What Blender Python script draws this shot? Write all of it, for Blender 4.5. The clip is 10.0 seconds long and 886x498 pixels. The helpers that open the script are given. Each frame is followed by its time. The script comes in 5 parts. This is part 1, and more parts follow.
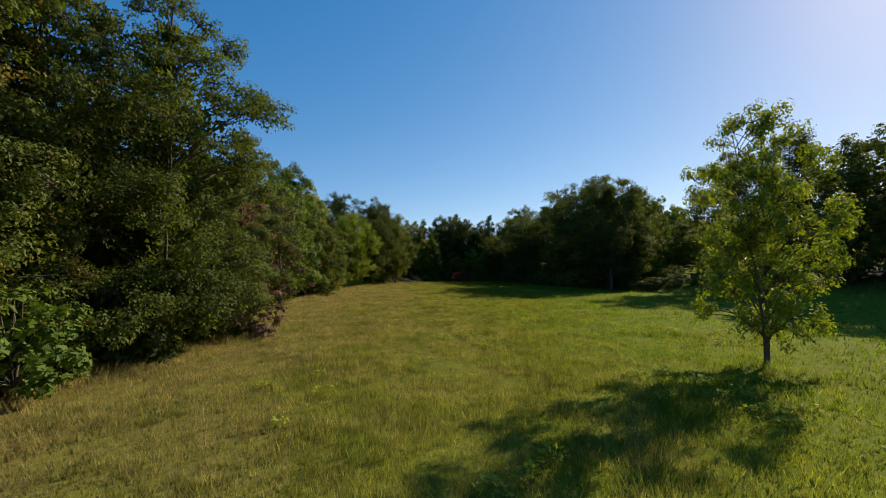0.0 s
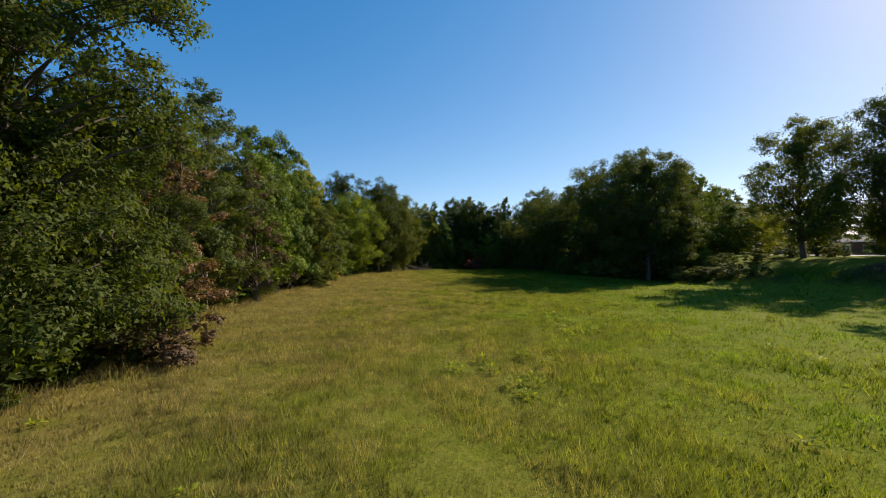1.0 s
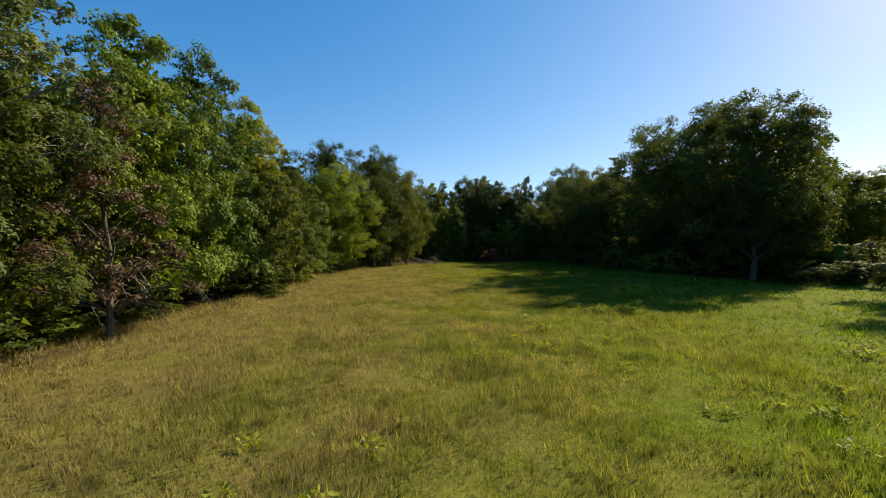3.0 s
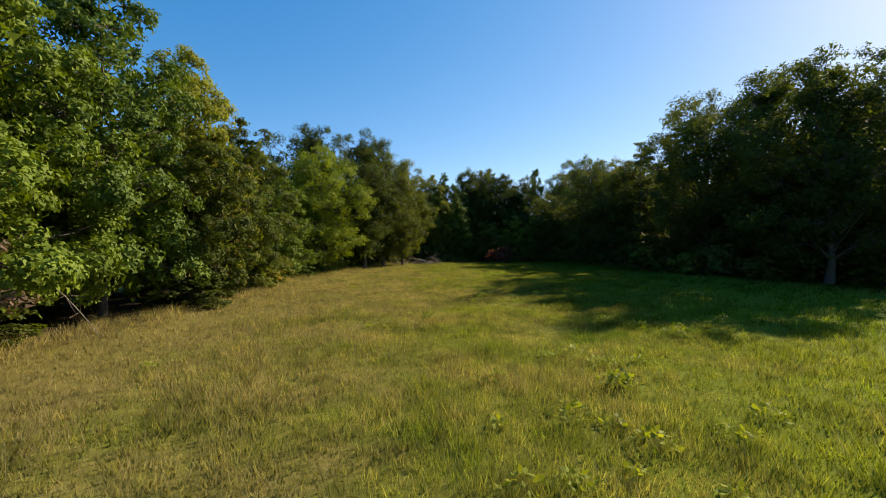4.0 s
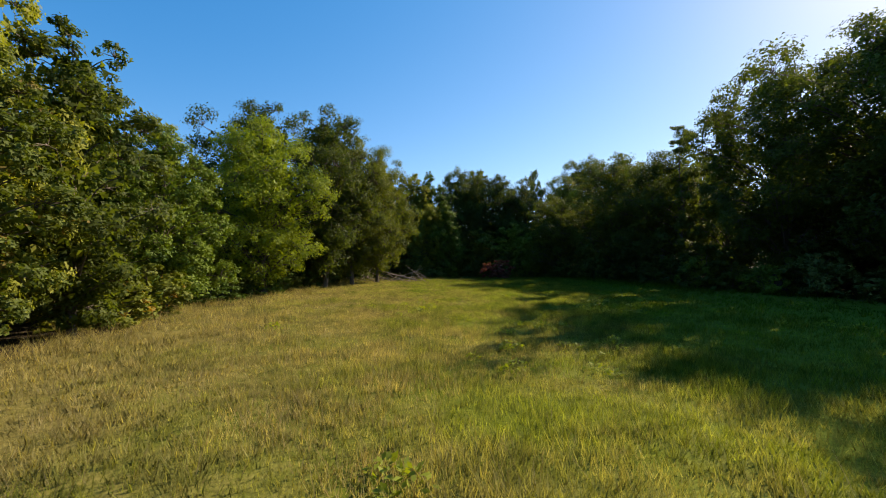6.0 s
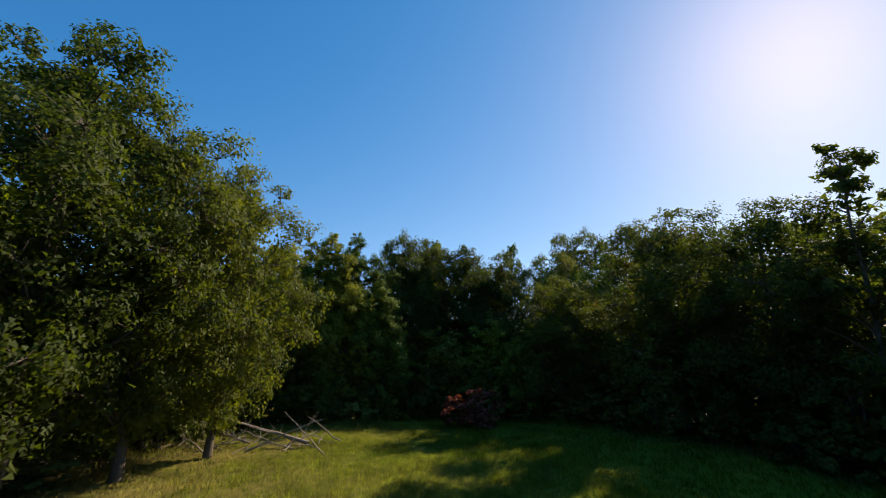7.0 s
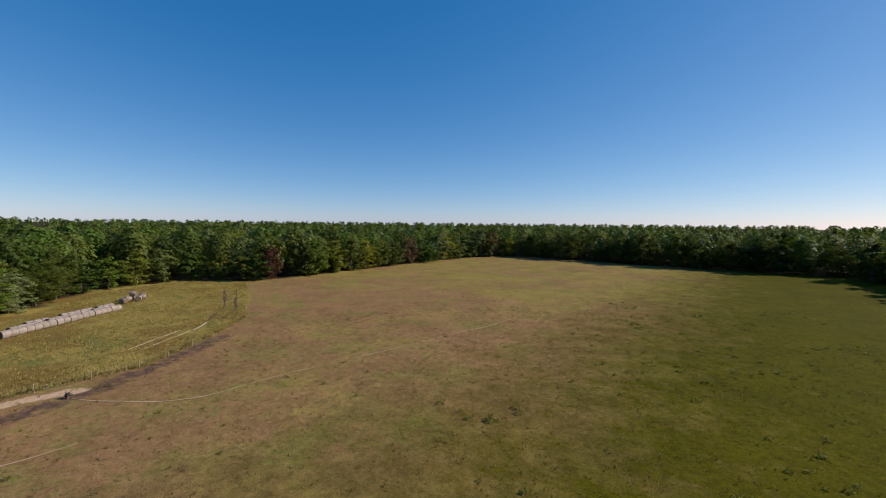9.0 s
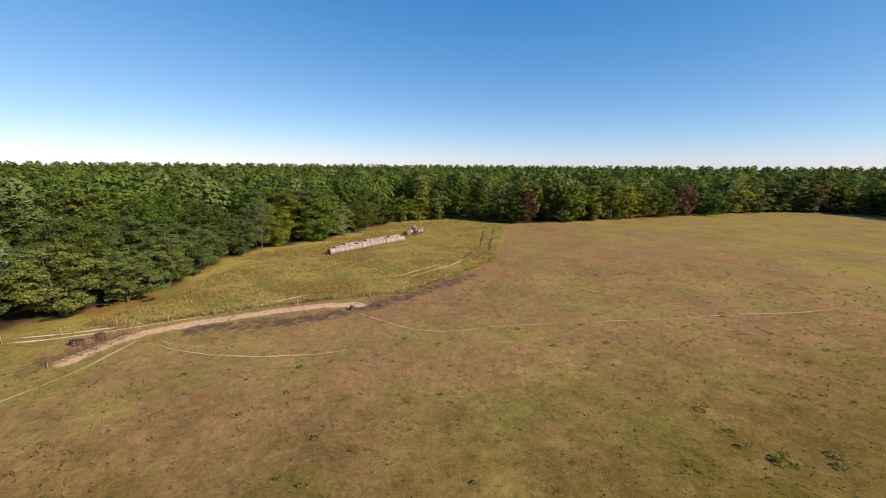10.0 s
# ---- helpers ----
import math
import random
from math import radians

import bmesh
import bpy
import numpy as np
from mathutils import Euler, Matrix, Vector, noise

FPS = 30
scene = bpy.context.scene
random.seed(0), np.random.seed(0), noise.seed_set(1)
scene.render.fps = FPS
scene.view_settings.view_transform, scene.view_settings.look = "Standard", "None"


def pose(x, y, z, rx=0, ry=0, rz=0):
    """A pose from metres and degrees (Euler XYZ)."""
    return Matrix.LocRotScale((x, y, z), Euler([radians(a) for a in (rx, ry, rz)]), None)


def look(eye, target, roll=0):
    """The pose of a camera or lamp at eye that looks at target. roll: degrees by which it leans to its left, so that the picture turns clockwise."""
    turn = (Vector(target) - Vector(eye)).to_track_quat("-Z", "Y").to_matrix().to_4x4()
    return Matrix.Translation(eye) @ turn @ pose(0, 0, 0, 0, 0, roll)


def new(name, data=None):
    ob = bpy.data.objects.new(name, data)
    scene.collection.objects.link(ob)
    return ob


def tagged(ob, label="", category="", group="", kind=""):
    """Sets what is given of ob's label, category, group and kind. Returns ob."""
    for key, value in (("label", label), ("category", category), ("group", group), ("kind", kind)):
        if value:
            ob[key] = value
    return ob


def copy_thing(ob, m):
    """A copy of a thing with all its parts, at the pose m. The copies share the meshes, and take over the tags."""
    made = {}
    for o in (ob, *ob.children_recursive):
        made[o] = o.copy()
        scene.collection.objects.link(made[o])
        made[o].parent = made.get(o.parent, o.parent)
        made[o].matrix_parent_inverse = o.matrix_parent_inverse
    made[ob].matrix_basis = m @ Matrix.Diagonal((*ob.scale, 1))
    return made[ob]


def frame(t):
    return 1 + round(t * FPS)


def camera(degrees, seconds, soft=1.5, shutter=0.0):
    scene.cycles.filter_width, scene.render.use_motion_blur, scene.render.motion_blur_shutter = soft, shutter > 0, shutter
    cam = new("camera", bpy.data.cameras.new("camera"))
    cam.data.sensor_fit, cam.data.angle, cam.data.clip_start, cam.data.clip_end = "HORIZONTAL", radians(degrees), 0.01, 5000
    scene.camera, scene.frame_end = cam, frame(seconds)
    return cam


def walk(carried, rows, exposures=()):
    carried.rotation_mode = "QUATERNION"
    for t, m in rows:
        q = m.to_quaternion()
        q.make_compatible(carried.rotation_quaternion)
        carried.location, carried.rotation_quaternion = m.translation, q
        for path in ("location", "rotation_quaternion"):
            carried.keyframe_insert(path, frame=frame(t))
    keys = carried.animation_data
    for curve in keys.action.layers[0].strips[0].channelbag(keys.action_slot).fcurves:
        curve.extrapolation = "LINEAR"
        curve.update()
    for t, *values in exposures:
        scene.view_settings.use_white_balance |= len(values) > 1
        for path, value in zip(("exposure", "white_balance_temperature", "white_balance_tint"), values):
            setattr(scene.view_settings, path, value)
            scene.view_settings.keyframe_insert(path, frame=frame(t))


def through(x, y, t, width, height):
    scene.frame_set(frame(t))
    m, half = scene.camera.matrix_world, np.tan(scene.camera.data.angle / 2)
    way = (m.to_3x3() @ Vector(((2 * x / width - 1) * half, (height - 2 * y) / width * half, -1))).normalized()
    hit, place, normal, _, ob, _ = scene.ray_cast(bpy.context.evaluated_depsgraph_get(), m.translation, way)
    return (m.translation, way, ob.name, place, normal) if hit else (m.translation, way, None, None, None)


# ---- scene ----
# camera and its way
cam = camera(93.2, 10.0, soft=1.0, shutter=0.04)
PATH = [
    (0, -0.12, 0.794, 3.88, -0.195, 2.379, -0.315),
    (0.5, 0.037, 4.936, 4.053, 2.191, 1.286, -0.232),
    (1, 0.003, 9.028, 4.099, 1.534, 0.382, -0.224),
    (1.5, -0.182, 13.065, 4.266, 2.327, -0.328, -0.53),
    (2, -0.677, 17.248, 4.087, 2.526, -0.802, -0.404),
    (2.5, -1.414, 21.931, 4.129, 2.184, -1.058, -0.453),
    (4, -1.764, 34.447, 3.534, 2.505, -0.933, -0.377),
    (4.5, -1.935, 38.779, 3.355, 2.621, -0.941, -0.414),
    (5, -2.295, 43.196, 3.176, 1.865, -0.322, -0.459),
    (6.5, -2.69, 55.95, 3.039, -2.909, 4.03, -0.361),
    (7, -1.942, 73.5, 5.428, -7.655, 13.621, 0.179),
    (7.2, -1.163, 80.88, 7.302, -7.199, 17.364, 0.2),
    (7.5, -0.105, 90.413, 10.341, -0.073, 21.961, 0.3),
    (7.6, 0.097, 93.756, 11.596, 4.004, 23.132, 0.35),
    (7.8, -0.937, 99.317, 14.304, 15.218, 22.73, 0.1),
    (8, -3.584, 102.593, 16.914, 23.716, 17.391, 0.3),
    (8.1, -4.715, 104.694, 17.591, 30.338, 14.32, 0.3),
    (8.2, -5.754, 107.071, 18.028, 33.081, 10.776, 0.35),
    (8.3, -6.763, 109.495, 18.313, 32.044, 7.981, 0.4),
    (8.5, -8.437, 113.003, 18.585, 30.12, 4.752, 0.4),
    (9, -10.217, 116.588, 19.107, 29.394, -3.323, 0.6),
    (9.5, -12.107, 120.212, 18.91, 45.032, -10.439, 0.5),
    (10, -13.775, 123.639, 18.898, 64.301, -11.118, 0.4),
]
EXPOSURES = [(0.0, 0.45, 7600, 13), (1.0, 0.6, 7600, 13), (2.5, 0.7, 7600, 13), (4.0, 0.85, 7800, 13), (5.2, 0.9, 7800, 13), (6.5, 1.0, 7900, 14),
             (7.0, 0.7, 7700, 14), (7.5, 0.65, 7600, 14), (8.0, 0.06, 6600, 12), (9.0, 0.0, 6550, 13), (9.5, 0.2, 6780, 15), (10.0, 0.46, 7150, 16)]
walk(cam, [(t, pose(x, y, z, 90 + pitch, -roll, yaw)) for t, x, y, z, yaw, pitch, roll in PATH], EXPOSURES)

# sky and sun
SUN_AZ, SUN_EL = 52.5, 32.0            # degrees to the right of +y, degrees over the horizon
world = bpy.data.worlds.new("world")
scene.world = world
world.use_nodes = True
wn = world.node_tree.nodes
sky = wn.new("ShaderNodeTexSky")
sky.sky_type = "NISHITA"
sky.sun_disc = False
sky.sun_elevation, sky.sun_rotation = radians(SUN_EL), radians(SUN_AZ)
sky.altitude, sky.air_density, sky.dust_density, sky.ozone_density = 1000, 0.8, 0.5, 7.0
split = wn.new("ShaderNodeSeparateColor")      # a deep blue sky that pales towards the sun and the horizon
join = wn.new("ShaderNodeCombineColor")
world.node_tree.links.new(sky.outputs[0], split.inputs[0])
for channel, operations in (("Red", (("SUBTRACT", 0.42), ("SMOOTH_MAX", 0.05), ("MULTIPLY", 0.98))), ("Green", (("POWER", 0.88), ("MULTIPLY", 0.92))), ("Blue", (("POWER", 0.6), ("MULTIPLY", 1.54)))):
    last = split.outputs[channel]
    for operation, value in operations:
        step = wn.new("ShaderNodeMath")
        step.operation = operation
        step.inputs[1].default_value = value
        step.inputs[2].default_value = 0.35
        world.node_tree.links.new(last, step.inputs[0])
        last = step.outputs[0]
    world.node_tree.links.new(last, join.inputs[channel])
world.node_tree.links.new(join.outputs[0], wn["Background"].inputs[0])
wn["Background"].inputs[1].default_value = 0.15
sun_data = bpy.data.lights.new("sun", "SUN")
sun_data.energy, sun_data.angle, sun_data.color = 5.0, radians(0.53), (1.0, 0.92, 0.79)
sun = new("sun", sun_data)
az, el = radians(SUN_AZ), radians(SUN_EL)
SUN_DIR = Vector((math.sin(az) * math.cos(el), math.cos(az) * math.cos(el), math.sin(el)))
sun.matrix_world = look(SUN_DIR * 50, (0, 0, 0))


# ---------------------------------------------------------------- materials
class Nodes:
    """A material's tree, with short calls for the nodes used here."""

    def __init__(self, name):
        self.mat = bpy.data.materials.new(name)
        self.mat.use_nodes = True
        self.tree = self.mat.node_tree
        self.tree.nodes.clear()
        self.out = self.tree.nodes.new("ShaderNodeOutputMaterial")

    def node(self, kind, **kw):
        n = self.tree.nodes.new(kind)
        for k, v in kw.items():
            if k == "op":
                n.operation = v
            elif k == "blend":
                n.blend_type = v
            else:
                self.put(n.inputs[k.replace("_", " ")], v)
        return n

    def put(self, socket, v):
        if isinstance(v, bpy.types.NodeSocket):
            self.tree.links.new(v, socket)
        else:
            socket.default_value = v

    def noise(self, vec, scale, detail=4.0, rough=0.55):
        n = self.node("ShaderNodeTexNoise", Scale=scale, Detail=detail, Roughness=rough)
        self.put(n.inputs["Vector"], vec)
        return n.outputs["Fac"]

    def ramp(self, fac, stops):
        n = self.tree.nodes.new("ShaderNodeValToRGB")
        self.put(n.inputs["Fac"], fac)
        els = n.color_ramp.elements
        while len(els) < len(stops):
            els.new(0.5)
        for e, (p, c) in zip(els, stops):
            e.position = p
            e.color = (*c, 1) if len(c) == 3 else (c[0], c[0], c[0], 1)
        return n.outputs["Color"]

    def mix(self, fac, a, b, blend="MIX"):
        n = self.tree.nodes.new("ShaderNodeMix")
        n.data_type = "RGBA"
        n.blend_type = blend
        for i, v in ((0, fac), (6, a), (7, b)):
            if isinstance(v, tuple) and len(v) == 3:
                v = (*v, 1)
            self.put(n.inputs[i], v)
        return n.outputs[2]

    def math(self, op, a, b=0.0):
        n = self.tree.nodes.new("ShaderNodeMath")
        n.operation = op
        self.put(n.inputs[0], a)
        self.put(n.inputs[1], b)
        return n.outputs[0]

    def bump(self, height, strength, distance=0.05):
        n = self.node("ShaderNodeBump", Strength=strength, Distance=distance, Height=height)
        return n.outputs["Normal"]

    def surface(self, color, rough=0.8, normal=None, metal=0.0, spec=0.3):
        n = self.node("ShaderNodeBsdfPrincipled", Roughness=rough, Metallic=metal)
        n.inputs["Specular IOR Level"].default_value = spec
        if isinstance(color, tuple) and len(color) == 3:
            color = (*color, 1)
        self.put(n.inputs["Base Color"], color)
        if normal is not None:
            self.put(n.inputs["Normal"], normal)
        self.put(self.out.inputs["Surface"], n.outputs[0])
        return n

    def place(self):
        return self.node("ShaderNodeNewGeometry").outputs["Position"]

    def local(self):
        return self.node("ShaderNodeTexCoord").outputs["Object"]

    def island(self):
        return self.node("ShaderNodeNewGeometry").outputs["Random Per Island"]

    def thing(self):
        return self.node("ShaderNodeObjectInfo").outputs["Random"]


def leaf_material(name, dark, mid, light, through=0.4, odd=None, odd_share=0.03, rough=0.65):
    """Leaves: a diffuse and slightly glossy face with light coming through."""
    m = Nodes(name)
    r = m.math("ADD", m.math("MULTIPLY", m.island(), 0.35), m.math("MULTIPLY", m.noise(m.local(), 0.55, 3), 0.65))
    stops = [(0.1, dark), (0.48, mid), (0.9, light)]
    col = m.ramp(r, stops)
    if odd:
        col = m.mix(m.math("GREATER_THAN", m.noise(m.local(), 0.9, 2), 1 - odd_share), col, (*odd, 1))
    tone = m.ramp(m.thing(), [(0.0, (0.62, 0.7, 0.66)), (0.5, (1, 1, 1)), (1.0, (1.45, 1.3, 1.0))])
    col = m.mix(1.0, col, tone, "MULTIPLY")
    face = m.surface(col, rough, spec=0.18)
    back = m.node("ShaderNodeBsdfTranslucent")
    m.put(back.inputs["Color"], m.mix(1.0, col, (1.5, 1.45, 0.55, 1), "MULTIPLY"))
    mixer = m.node("ShaderNodeMixShader", Fac=through)
    m.tree.links.new(face.outputs[0], mixer.inputs[1])
    m.tree.links.new(back.outputs[0], mixer.inputs[2])
    m.put(m.out.inputs["Surface"], mixer.outputs[0])
    return m.mat


def bark_material(name, a, b):
    m = Nodes(name)
    v = m.node("ShaderNodeMapping", Vector=m.local())
    v.inputs["Scale"].default_value = (6, 6, 1.2)
    n = m.noise(v.outputs[0], 2.5, 6, 0.7)
    col = m.ramp(n, [(0.3, a), (0.7, b)])
    m.surface(col, 0.9, m.bump(n, 0.8, 0.03), spec=0.15)
    return m.mat


def plain_material(name, a, b, scale=4.0, rough=0.7, metal=0.0, bump=0.2, spec=0.3):
    """A surface with grain and stains at two scales."""
    m = Nodes(name)
    p = m.local()
    n = m.math("ADD", m.math("MULTIPLY", m.noise(p, scale, 6, 0.65), 0.6), m.math("MULTIPLY", m.noise(p, scale * 0.17, 3), 0.4))
    col = m.ramp(n, [(0.3, a), (0.7, b)])
    m.surface(col, rough, m.bump(n, bump, 0.02), metal, spec)
    return m.mat


OAK = leaf_material("oak_leaves", (0.030, 0.045, 0.010), (0.064, 0.089, 0.017), (0.119, 0.146, 0.030), 0.5)
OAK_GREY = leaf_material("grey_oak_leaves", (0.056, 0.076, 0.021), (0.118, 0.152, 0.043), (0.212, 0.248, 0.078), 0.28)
MAPLE = leaf_material("maple_leaves", (0.038, 0.064, 0.010), (0.081, 0.132, 0.017), (0.144, 0.207, 0.030), 0.26)
LIME = leaf_material("locust_leaves", (0.105, 0.145, 0.012), (0.2, 0.255, 0.022), (0.3, 0.345, 0.04), 0.4)
MIXED = leaf_material("mixed_leaves", (0.044, 0.062, 0.012), (0.094, 0.121, 0.020), (0.168, 0.190, 0.038), 0.36, (0.24, 0.17, 0.045), 0.36)
YELLOW = leaf_material("yellowing_leaves", (0.095, 0.118, 0.016), (0.19, 0.212, 0.029), (0.31, 0.305, 0.06), 0.42)
YOUNG = leaf_material("young_tree_leaves", (0.085, 0.118, 0.013), (0.17, 0.222, 0.024), (0.29, 0.335, 0.05), 0.46)
RUSSET = leaf_material("russet_leaves", (0.06, 0.044, 0.028), (0.118, 0.078, 0.048), (0.2, 0.128, 0.082), 0.25)
RED = leaf_material("red_leaves", (0.06, 0.022, 0.017), (0.15, 0.04, 0.032), (0.23, 0.08, 0.05), 0.28)
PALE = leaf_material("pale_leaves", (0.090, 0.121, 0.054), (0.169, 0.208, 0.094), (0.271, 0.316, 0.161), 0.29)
BARK = bark_material("bark", (0.045, 0.036, 0.028), (0.14, 0.115, 0.09))
BARK_PALE = bark_material("pale_bark", (0.09, 0.08, 0.07), (0.27, 0.245, 0.21))
DEADWOOD = bark_material("dead_wood", (0.12, 0.095, 0.075), (0.32, 0.27, 0.22))


def ground_material():
    m = Nodes("ground")
    p = m.place()
    zone = m.node("ShaderNodeSeparateColor", Color=m.tree_attr("zone")).outputs
    fine, mid = m.noise(p, 2.2, 8, 0.75), m.noise(p, 0.3, 6, 0.65)
    # meadow: mown green with tan patches
    turf = m.math("ADD", m.math("MULTIPLY", m.noise(p, 15.0, 3, 0.6), 0.6), m.math("MULTIPLY", fine, 0.4))
    green = m.ramp(turf, [(0.33, (0.055, 0.072, 0.008)), (0.5, (0.115, 0.142, 0.014)), (0.66, (0.175, 0.205, 0.022))])
    tan = m.ramp(turf, [(0.33, (0.08, 0.068, 0.018)), (0.5, (0.155, 0.13, 0.036)), (0.66, (0.225, 0.188, 0.058))])
    k = m.math("ADD", m.math("MULTIPLY", m.noise(p, 0.3, 4, 0.6), 0.45), m.math("MULTIPLY", m.noise(p, 0.05, 3), 0.4))
    k = m.math("ADD", k, m.math("MULTIPLY", m.noise(p, 2.2, 2), 0.15))
    k = m.math("SUBTRACT", k, m.math("MULTIPLY", m.node("ShaderNodeSeparateXYZ", Vector=p).outputs["X"], 0.012))
    meadow = m.mix(m.ramp(k, [(0.44, (0,)), (0.64, (1,))]), green, tan)
    # pasture: grazed, brown-mauve in the dry parts, olive between, greener and painted darker towards +x
    grain = m.math("ADD", m.math("MULTIPLY", fine, 0.55), m.math("MULTIPLY", m.noise(p, 7.0, 3, 0.7), 0.45))
    dry = m.ramp(grain, [(0.34, (0.15, 0.083, 0.034)), (0.5, (0.238, 0.138, 0.063)), (0.66, (0.33, 0.207, 0.1))])
    grazed = m.ramp(grain, [(0.34, (0.152, 0.112, 0.03)), (0.5, (0.243, 0.181, 0.05)), (0.66, (0.342, 0.265, 0.086))])
    green = m.ramp(grain, [(0.34, (0.1, 0.1, 0.022)), (0.5, (0.175, 0.165, 0.04)), (0.66, (0.25, 0.23, 0.066))])
    # olive grass, with the lens's edge darkening put into its colour as well
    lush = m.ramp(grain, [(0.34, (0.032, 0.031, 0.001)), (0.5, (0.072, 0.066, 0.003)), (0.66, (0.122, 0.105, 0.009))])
    patch = m.math("ADD", m.math("MULTIPLY", m.noise(p, 0.03, 5, 0.62), 0.65), m.math("MULTIPLY", mid, 0.35))
    far = m.node("ShaderNodeAttribute")
    far.attribute_name = "soil"
    patch = m.math("SUBTRACT", patch, m.math("MULTIPLY", far.outputs["Alpha"], 0.16))
    past = m.mix(m.ramp(patch, [(0.34, (0,)), (0.48, (1,))]), grazed, dry)
    tuft = m.math("ADD", m.math("MULTIPLY", m.noise(p, 0.09, 4, 0.6), 0.6), m.math("MULTIPLY", m.noise(p, 0.7, 4, 0.7), 0.4))
    past = m.mix(m.ramp(tuft, [(0.5, (0,)), (0.64, (0.7,))]), past, green)
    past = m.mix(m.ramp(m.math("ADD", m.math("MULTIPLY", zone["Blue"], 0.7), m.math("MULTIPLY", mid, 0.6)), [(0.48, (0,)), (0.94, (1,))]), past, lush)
    blotch = m.math("ADD", m.math("MULTIPLY", m.noise(p, 0.13, 5, 0.65), 0.5), m.math("MULTIPLY", m.noise(p, 0.9, 4, 0.7), 0.5))
    past = m.mix(1.0, past, m.ramp(blotch, [(0.36, (0.74, 0.76, 0.72)), (0.5, (1.02, 1.01, 1.0)), (0.64, (1.26, 1.22, 1.18))]), "MULTIPLY")
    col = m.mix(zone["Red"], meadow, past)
    soil = m.node("ShaderNodeSeparateColor", Color=m.tree_attr("soil")).outputs
    rag = m.math("MULTIPLY", m.math("SUBTRACT", m.noise(p, 0.8, 5, 0.65), 0.5), 1.3)
    straw = m.ramp(fine, [(0.25, (0.16, 0.115, 0.03)), (0.5, (0.29, 0.215, 0.058)), (0.78, (0.42, 0.33, 0.11))])
    straw = m.mix(m.ramp(m.noise(p, 0.07, 4, 0.6), [(0.46, (0,)), (0.56, (1,))]), straw, m.ramp(fine, [(0.25, (0.13, 0.085, 0.025)), (0.75, (0.27, 0.17, 0.05))]))
    straw = m.mix(m.ramp(m.noise(p, 0.13, 4, 0.65), [(0.54, (0,)), (0.64, (1,))]), straw, m.ramp(fine, [(0.25, (0.1, 0.1, 0.024)), (0.75, (0.24, 0.22, 0.06))]))
    col = m.mix(m.ramp(m.math("ADD", soil["Red"], m.math("MULTIPLY", rag, 0.4)), [(0.4, (0,)), (0.6, (1,))]), col, straw)
    dark = m.ramp(fine, [(0.25, (0.05, 0.032, 0.024)), (0.75, (0.17, 0.1, 0.07))])
    col = m.mix(m.ramp(m.math("ADD", soil["Green"], rag), [(0.35, (0,)), (0.65, (1,))]), col, dark)
    sand = m.ramp(fine, [(0.25, (0.34, 0.2, 0.12)), (0.5, (0.5, 0.33, 0.2)), (0.78, (0.66, 0.48, 0.32))])
    col = m.mix(m.ramp(m.math("ADD", soil["Blue"], m.math("MULTIPLY", rag, 0.7)), [(0.4, (0,)), (0.62, (1,))]), col, sand)
    litter = m.ramp(fine, [(0.3, (0.02, 0.016, 0.01)), (0.7, (0.075, 0.055, 0.034))])
    col = m.mix(m.math("MULTIPLY", zone["Green"], 1.0), col, litter)
    m.surface(col, 0.95, m.bump(m.math("ADD", fine, mid), 0.35, 0.12), spec=0.03)
    return m.mat


def tree_attr(self, name):
    n = self.tree.nodes.new("ShaderNodeAttribute")
    n.attribute_name = name
    return n.outputs["Color"]


Nodes.tree_attr = tree_attr
GROUND = ground_material()


